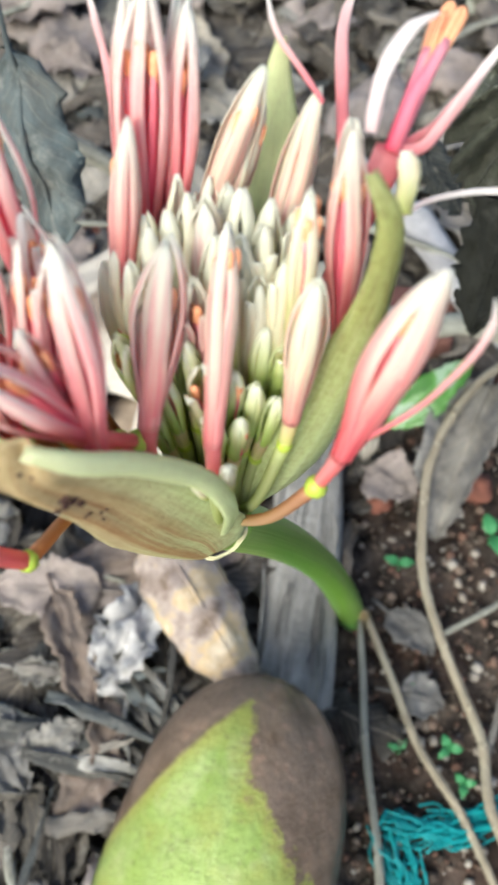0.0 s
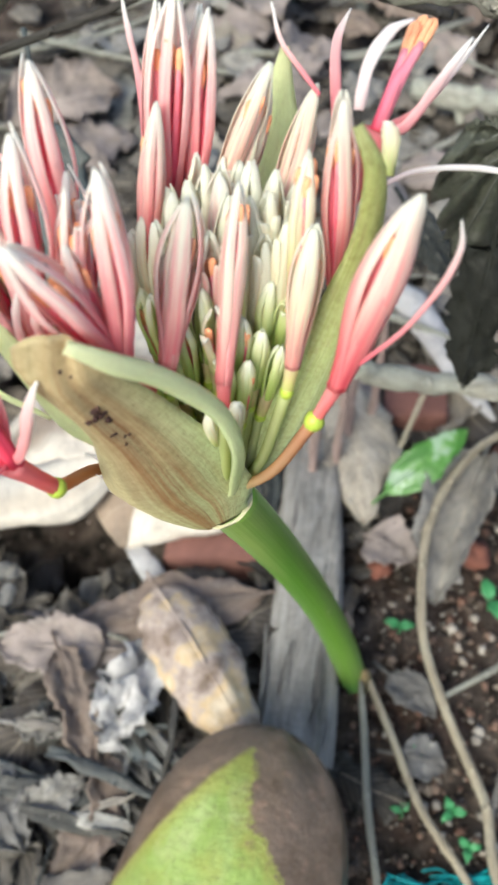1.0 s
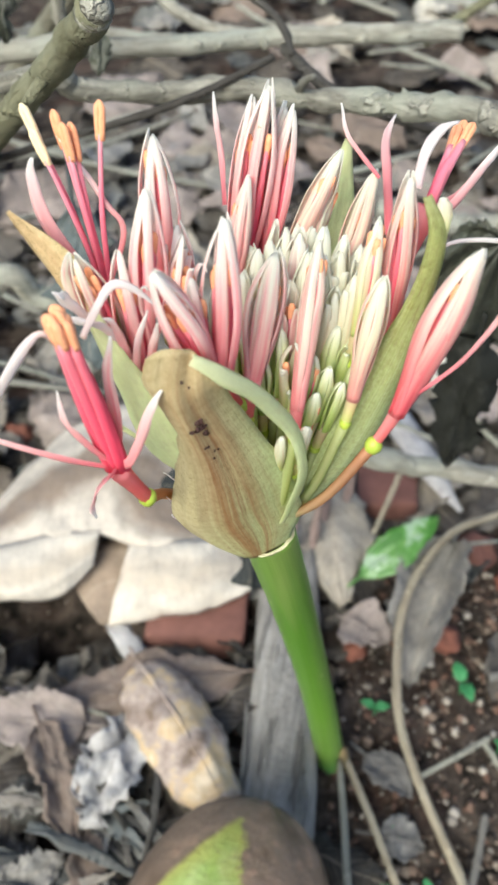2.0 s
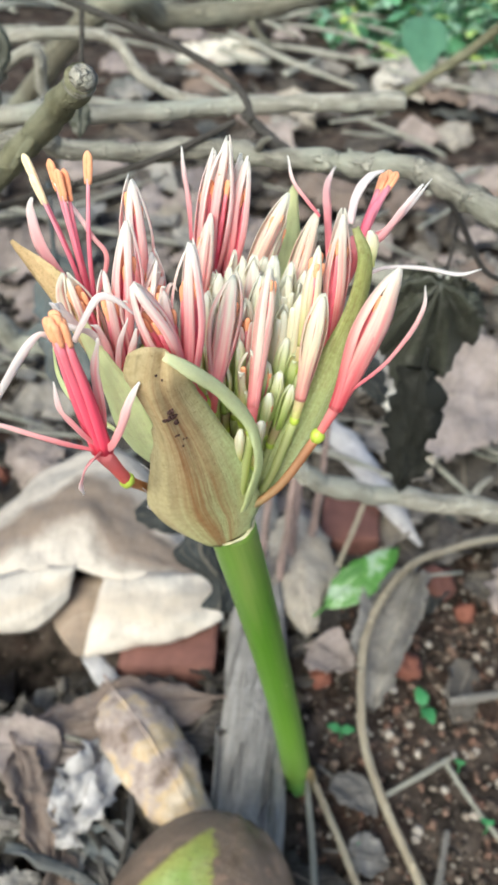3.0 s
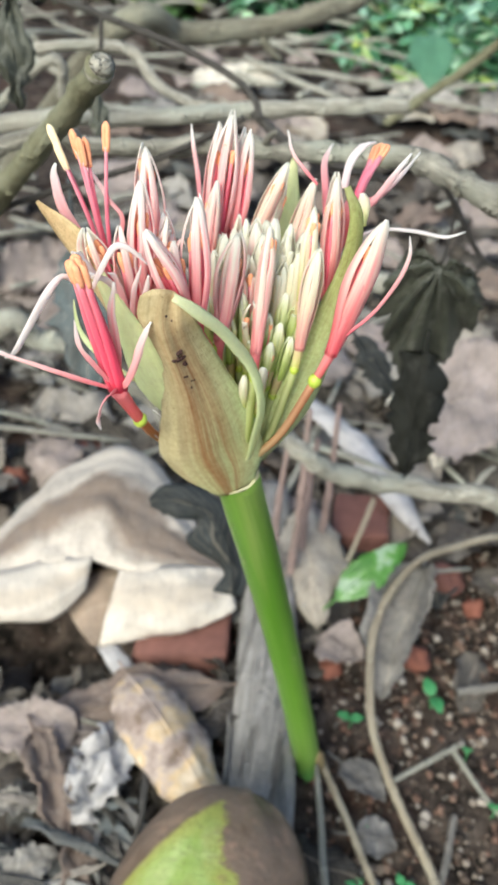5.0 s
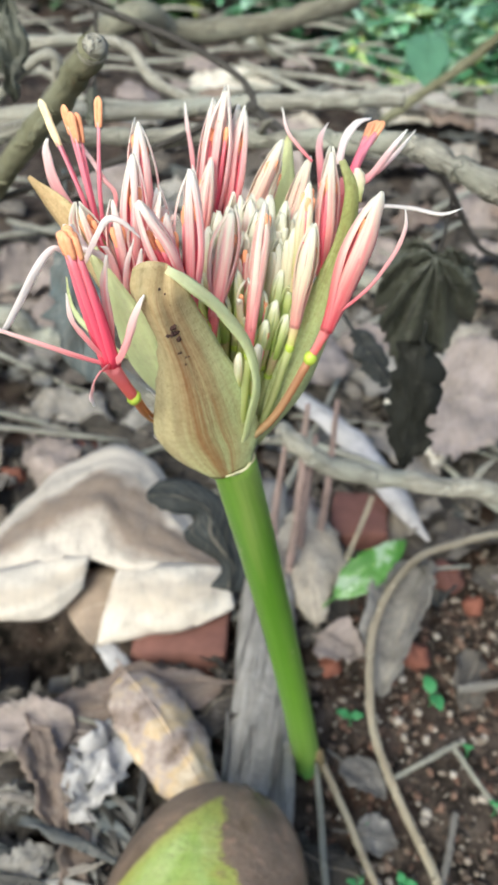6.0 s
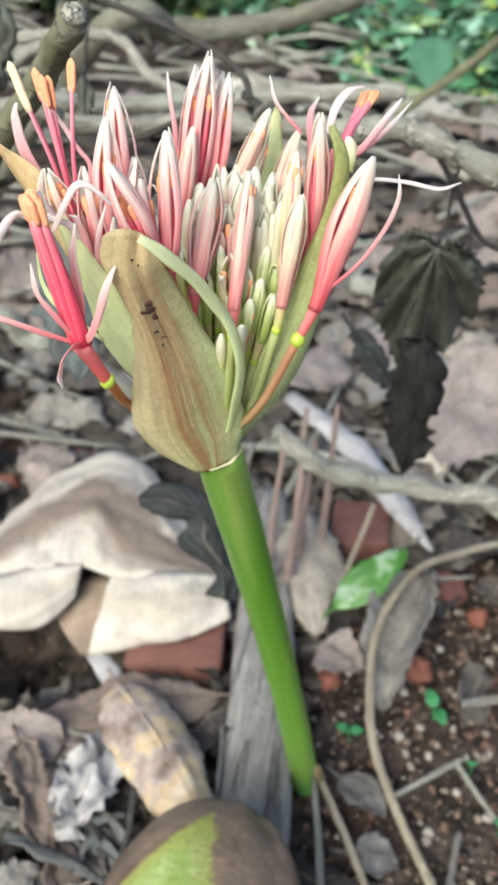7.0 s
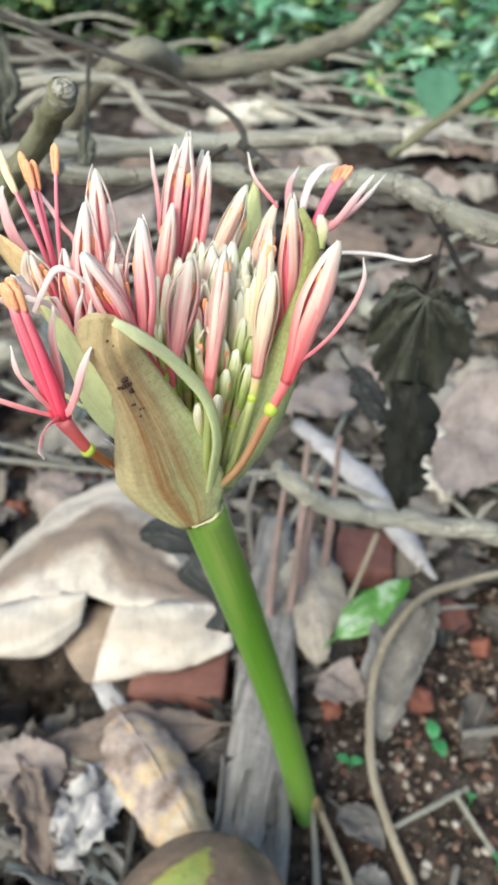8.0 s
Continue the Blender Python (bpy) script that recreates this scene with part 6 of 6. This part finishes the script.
for x, y, spread, size, seed in ((0.083, 0.274, (0.2, 2.9), 0.013, 1), (0.139, 0.302, (-1.2, 1.9), 0.02, 2), (0.160, 0.262, (0.4, 2.4), 0.006, 3), (0.101, 0.199, (0.5, 2.7, 4.4), 0.009, 4), (0.119, 0.170, (0.1, 2.0, 4.0), 0.011, 5), (0.092, 0.165, (1.0, 3.0), 0.009, 6), (0.128, 0.152, (0.4, 2.3, 4.6), 0.010, 7), (0.175, 0.225, (0.4, 2.6), 0.007, 8)):
    seedling(x, y, spread, size, seed)


def net():
    """A crumpled scrap of teal plastic net: a tangle of thin cords in two bunches."""
    rnd = random.Random(5)
    host = None
    for k in range(90):
        if k % 3:
            line = [(0.086, 0.128), (0.105, 0.126), (0.125, 0.130), (0.148, 0.140), (0.175, 0.150)]
            wide = 0.0075
        else:
            line = [(0.090, 0.134), (0.092, 0.120), (0.099, 0.104), (0.104, 0.088), (0.110, 0.070)]
            wide = 0.009
        off, lift = rnd.gauss(0, wide * 0.55), abs(rnd.gauss(0, 0.0035))
        pts = []
        first, last = sorted((rnd.uniform(-0.05, 0.5), rnd.uniform(0.55, 1.0)))
        for i in range(6):
            u = max(0.0, first) + (last - max(0.0, first)) * i / 5
            x, y = along([p[0] for p in line], u), along([p[1] for p in line], u)
            dx, dy = (0.1, 1.0) if k % 3 else (1.0, 0.2)
            w = off + rnd.gauss(0, wide * 0.3)
            x, y = x + dx * w, y + dy * w
            pts.append((x, y, height(x, y) + 0.0035 + lift + rnd.uniform(0, 0.0025)))
        bm = tube(pts, [0.0006, 0.0007, 0.0006], 5, 16)
        if host is None:
            host = thing("net_scrap", bm, TEAL, "crumpled scrap of teal plastic net on the soil", "net")
        else:
            part("cord", bm, TEAL, host)


net()


# ---- litter ----
def bare(x, y):
    """Whether a place belongs to the open soil, free of litter."""
    return 0.068 < x < 0.24 and -0.02 < y < 0.40


def hollow(x, y):
    """Whether a place lies in the dark hollow under the large curled leaf."""
    return ((x + 0.145) / 0.075) ** 2 + ((y - 0.295) / 0.038) ** 2 < 1


def dead_leaf_things():
    rnd = random.Random(21)
    made = 0
    while made < 60:
        x, y = rnd.uniform(-0.32, 0.34), rnd.uniform(0.05, 0.95)
        if bare(x, y) or hollow(x, y) or (abs(x - 0.02) < 0.05 and y < 0.38) or (-0.2 < x < 0.0 and 0.24 < y < 0.42):
            continue
        size, a = rnd.uniform(0.05, 0.11), rnd.uniform(0, 6.28)
        z = height(x, y) + rnd.uniform(0.008, 0.028)
        d = Vector((math.cos(a), math.sin(a), rnd.uniform(-0.15, 0.2))) * size
        wide, up, arch, cup = size * rnd.uniform(0.2, 0.36), (rnd.uniform(-0.35, 0.35), rnd.uniform(-0.5, 0.2), 1), rnd.uniform(0, 0.012), rnd.uniform(-0.5, 0.6)
        stalk, curl = rnd.choice((0, 0.012)), rnd.uniform(-0.3, 0.5)
        skin, tone = rnd.choice(((DEAD, "brown"), (DEAD, "brown"), (PINKLEAF, "rosy brown"), (GREYLEAF, "grey")))
        ribbed_leaf("dead_leaf", skin, tone + " dry leaf lying in the litter", "dead leaf", "dead leaves on the ground", Vector((x, y, z)) - d / 2, Vector((x, y, z)) + d / 2, wide, up, arch, cup, size * 0.13, made + 100, 18, 8, 0.0006, curl, rib=0.0007, stalk=stalk)
        made += 1


def far_leaves():
    """Pale and rosy leaves strewn among the fallen sticks farther back."""
    rnd = random.Random(57)
    for k in range(70):
        x, y = rnd.uniform(-0.35, 0.55), rnd.uniform(0.5, 1.7)
        size, a = rnd.uniform(0.06, 0.13), rnd.uniform(0, 6.28)
        c = Vector((x, y, height(x, y) + rnd.uniform(0.02, 0.045)))
        d = Vector((math.cos(a), math.sin(a), rnd.uniform(-0.15, 0.25))) * size
        wide, up, arch, cup, curl = size * rnd.uniform(0.22, 0.38), (rnd.uniform(-0.3, 0.3), rnd.uniform(-0.8, -0.1), 1), rnd.uniform(0, 0.014), rnd.uniform(-0.5, 0.6), rnd.uniform(-0.2, 0.4)
        skin, tone = rnd.choice(((PINKLEAF, "rosy brown"), (MIDLEAF, "beige"), (GREYLEAF, "grey"), (PINKLEAF, "rosy brown"), (BROWNLEAF, "brown")))
        ribbed_leaf("dead_leaf", skin, tone + " dry leaf lying among fallen sticks", "dead leaf", "dead leaves on the ground", c - d / 2, c + d / 2, wide, up, arch, cup, size * 0.1, k + 300, 16, 8, 0.0006, curl, rib=0.0008)


dead_leaf_things()
far_leaves()


def litter():
    rnd = random.Random(8)
    bm = bmesh.new()
    for k in range(3000):
        zone = k % 6
        if zone < 2:
            x, y, size = rnd.uniform(-0.45, 0.5), rnd.uniform(-0.1, 0.9), rnd.uniform(0.02, 0.075)
        elif zone < 4:
            x, y, size = rnd.uniform(-1.3, 1.3), rnd.uniform(0.4, 3.2), rnd.uniform(0.03, 0.1)
        elif zone < 5:
            x, y, size = rnd.uniform(-0.22, 0.02), rnd.uniform(0.02, 0.3), rnd.uniform(0.015, 0.06)
        else:
            x, y, size = rnd.uniform(-0.35, 0.45), rnd.uniform(0.42, 1.2), rnd.uniform(0.03, 0.08)
        if (bare(x, y) and rnd.random() < 0.9) or (hollow(x, y) and rnd.random() < 0.85):
            continue
        a = rnd.uniform(0, 6.28)
        z = height(x, y) + rnd.uniform(0.002, 0.016) + 0.012 * rnd.random() * min(2, y)
        d = Vector((math.cos(a), math.sin(a), rnd.uniform(-0.25, 0.3))) * size
        leaf(Vector((x, y, z)) - d / 2, Vector((x, y, z)) + d / 2, size * (rnd.uniform(0.05, 0.2) if zone == 4 else rnd.uniform(0.12, 0.36)), (rnd.uniform(-0.45, 0.45), rnd.uniform(-0.5, 0.3), 1), size * rnd.uniform(0, 0.07), rnd.uniform(-0.35, 0.35), size * 0.11, k + 500, 8, 4, 0.0004, 0, rnd.uniform(-0.2, 0.4), bm=bm, sharp=rnd.choice((0.4, 0.7, 1)))
    thing("leaf_litter", bm, LITTER, "thick layer of brown and grey dry leaves and scraps, near-black ones as gap shade", "leaf litter", kind="stuff")


def twigs():
    rnd = random.Random(12)
    for k in range(230):
        x, y = rnd.uniform(-0.9, 0.9), rnd.uniform(0.05, 2.4)
        if bare(x, y) and rnd.random() < 0.6:
            continue
        size, a = rnd.uniform(0.04, 0.2) * (1 + 0.5 * min(y, 2)), rnd.gauss(0, 0.6)
        z = height(x, y) + rnd.uniform(0.008, 0.03) + 0.02 * min(y, 1.5)
        d = Vector((math.cos(a), math.sin(a), rnd.uniform(-0.1, 0.1))) * size
        c = Vector((x, y, z))
        r = rnd.uniform(0.0009, 0.0026) * (1 + 0.8 * min(y, 2))
        bm = tube([c - d / 2, c + Vector((0, 0, rnd.uniform(-0.2, 0.2) * size * 0.4)) + Vector((0, rnd.uniform(-0.1, 0.1) * size, 0)), c + d / 2], [r, r * 1.1, r * 0.7], 6, 9, 0.3, k)
        thing("twig", bm, BRANCH, "thin grey fallen twig in the litter", "twig", "fallen twigs")


def crumbs():
    rnd = random.Random(3)
    bm = bmesh.new()
    for k in range(8200):
        if k % 4:
            x, y = rnd.uniform(0.06, 0.26), rnd.uniform(-0.02, 0.46)
        else:
            x, y = rnd.uniform(-0.3, 0.4), rnd.uniform(0.0, 0.8)
        r = 0.0009 + 0.0036 * rnd.random() ** 4
        lump((x, y, height(x, y) + r * 0.4), (r, r * rnd.uniform(0.7, 1), r * rnd.uniform(0.6, 0.9)), k, 3, 5, 0.6, bm, rnd.uniform(0, 6))
    thing("soil_crumbs", bm, CRUMB, "loose crumbs of soil and small gravel", "gravel", kind="stuff")


def strips():
    """Torn fibrous strips of dead stalk, fanned out on the ground before the flower."""
    rnd = random.Random(31)
    for k in range(48):
        x, y = rnd.gauss(-0.045, 0.035), rnd.gauss(0.14, 0.045)
        a = rnd.gauss(-0.95, 0.5) if x > -0.06 else rnd.gauss(0.2, 0.5)
        long, z = rnd.uniform(0.03, 0.085), height(x, y) + rnd.uniform(0.012, 0.034)
        d, c = Vector((math.cos(a), math.sin(a), rnd.uniform(-0.15, 0.15))) * long, Vector((x, y, z))
        w = rnd.uniform(0.0012, 0.0062)
        bm = strap([c - d / 2, c + Vector((rnd.uniform(-0.1, 0.1) * long, 0, rnd.uniform(0, 0.12) * long)), c + d / 2], [w * 0.5, w, w * 0.8, w * 0.2], (rnd.uniform(-0.4, 0.4), rnd.uniform(-0.5, 0.2), 1), 16, 4, 0.0004, rnd.uniform(-0.15, 0.25), w * 0.9, k)
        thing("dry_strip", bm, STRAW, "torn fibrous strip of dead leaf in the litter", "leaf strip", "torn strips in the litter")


litter()
strips()
twigs()
crumbs()


# ---- shrubs behind ----
def shrub(x, y, wide, high, leaves, size, seed):
    rnd = random.Random(seed)
    z0 = height(x, y)
    host = tagged(new("shrub"), "leafy green shrub at the edge of the clearing", "shrub", "shrubs behind")
    host.location = (x, y, z0)
    ends = []
    for k in range(7):
        a, r = rnd.uniform(0, 6.28), wide * rnd.uniform(0.2, 0.9)
        top = Vector((math.cos(a) * r, math.sin(a) * r * 0.6, high * rnd.uniform(0.25, 1.0)))
        pts = [Vector((0, 0, -0.02)), top * 0.45 + Vector((0, 0, 0.08 * high)), top]
        part("stem", tube(pts, [0.008, 0.006, 0.003], 6, 8, 0.2, k), STICK, host)
        ends.append(spline(pts, 12))
    bm = bmesh.new()
    for k in range(leaves):
        base = rnd.choice(rnd.choice(ends)) + Vector((rnd.gauss(0, wide * 0.2), rnd.gauss(0, wide * 0.15), rnd.gauss(0, high * 0.08)))
        a = rnd.uniform(0, 6.28)
        s = size * rnd.uniform(0.6, 1.3)
        d = Vector((math.cos(a), math.sin(a), rnd.uniform(-0.7, 0.2))).normalized() * s
        leaf(base, base + d, s * 0.27, (rnd.uniform(-0.3, 0.3), rnd.uniform(-0.3, 0.3), 1), s * 0.06, 0.2, s * 0.05, k, 4, 2, 0.0006, bm=bm)
    # leftmost shrubs take the leaf copy with shade in its colour
    part("foliage", bm, SHRUB if x > -0.4 else SHADEPAINTSHRUB, host)


for n, (x, y, wide, high, leaves, size) in enumerate(((0.03, 1.86, 0.09, 0.09, 150, 0.045), (0.16, 1.72, 0.1, 0.12, 220, 0.05), (0.27, 1.7, 0.1, 0.18, 260, 0.055), (0.22, 1.95, 0.14, 0.26, 300, 0.06), (0.42, 2.2, 0.2, 0.4, 300, 0.07), (0.10, 2.05, 0.14, 0.14, 220, 0.055), (-0.15, 2.12, 0.22, 0.2, 420, 0.07), (-0.48, 2.2, 0.24, 0.2, 380, 0.07), (-0.85, 2.25, 0.26, 0.22, 380, 0.07), (0.16, 1.95, 0.16, 0.16, 240, 0.06), (0.34, 1.75, 0.14, 0.22, 240, 0.06), (0.52, 2.0, 0.25, 0.35, 320, 0.07), (0.2, 2.5, 0.4, 0.4, 420, 0.08), (-0.62, 2.55, 0.4, 0.4, 420, 0.08), (-1.2, 2.6, 0.4, 0.5, 420, 0.09), (0.6, 2.9, 0.7, 0.8, 420, 0.12), (-1.6, 3.4, 0.8, 1.2, 360, 0.13), (-0.3, 3.7, 0.8, 1.3, 420, 0.13), (1.5, 3.4, 0.8, 1.2, 360, 0.13))):
    shrub(x, y, wide, high, leaves, size, n)
ribbed_leaf("green_leaf", DULLGREEN, "broad dark green leaf in the brush", "leaf", "", (0.1012, 0.8623, 0.3071), (0.1031, 0.8022, 0.2722), 0.022, (0, -0.8, 0.5), 0.003, 0.2, 0.002, 81)
ribbed_leaf("dead_leaf", PALELEAF, "pale dry leaf lying farther back", "dead leaf", "dead leaves on the ground", (-0.2839, 1.5552, 0.0400), (-0.1035, 1.5934, 0.0450), 0.03, (0, -0.5, 1), 0.008, 0.2, 0.01, 82)
ribbed_leaf("dead_leaf", PALELEAF, "pale dry leaf lying farther back", "dead leaf", "dead leaves on the ground", (0.0946, 1.4678, 0.0300), (0.2179, 1.6340, 0.0300), 0.05, (0, -0.5, 1), 0.008, 0.2, 0.012, 83)
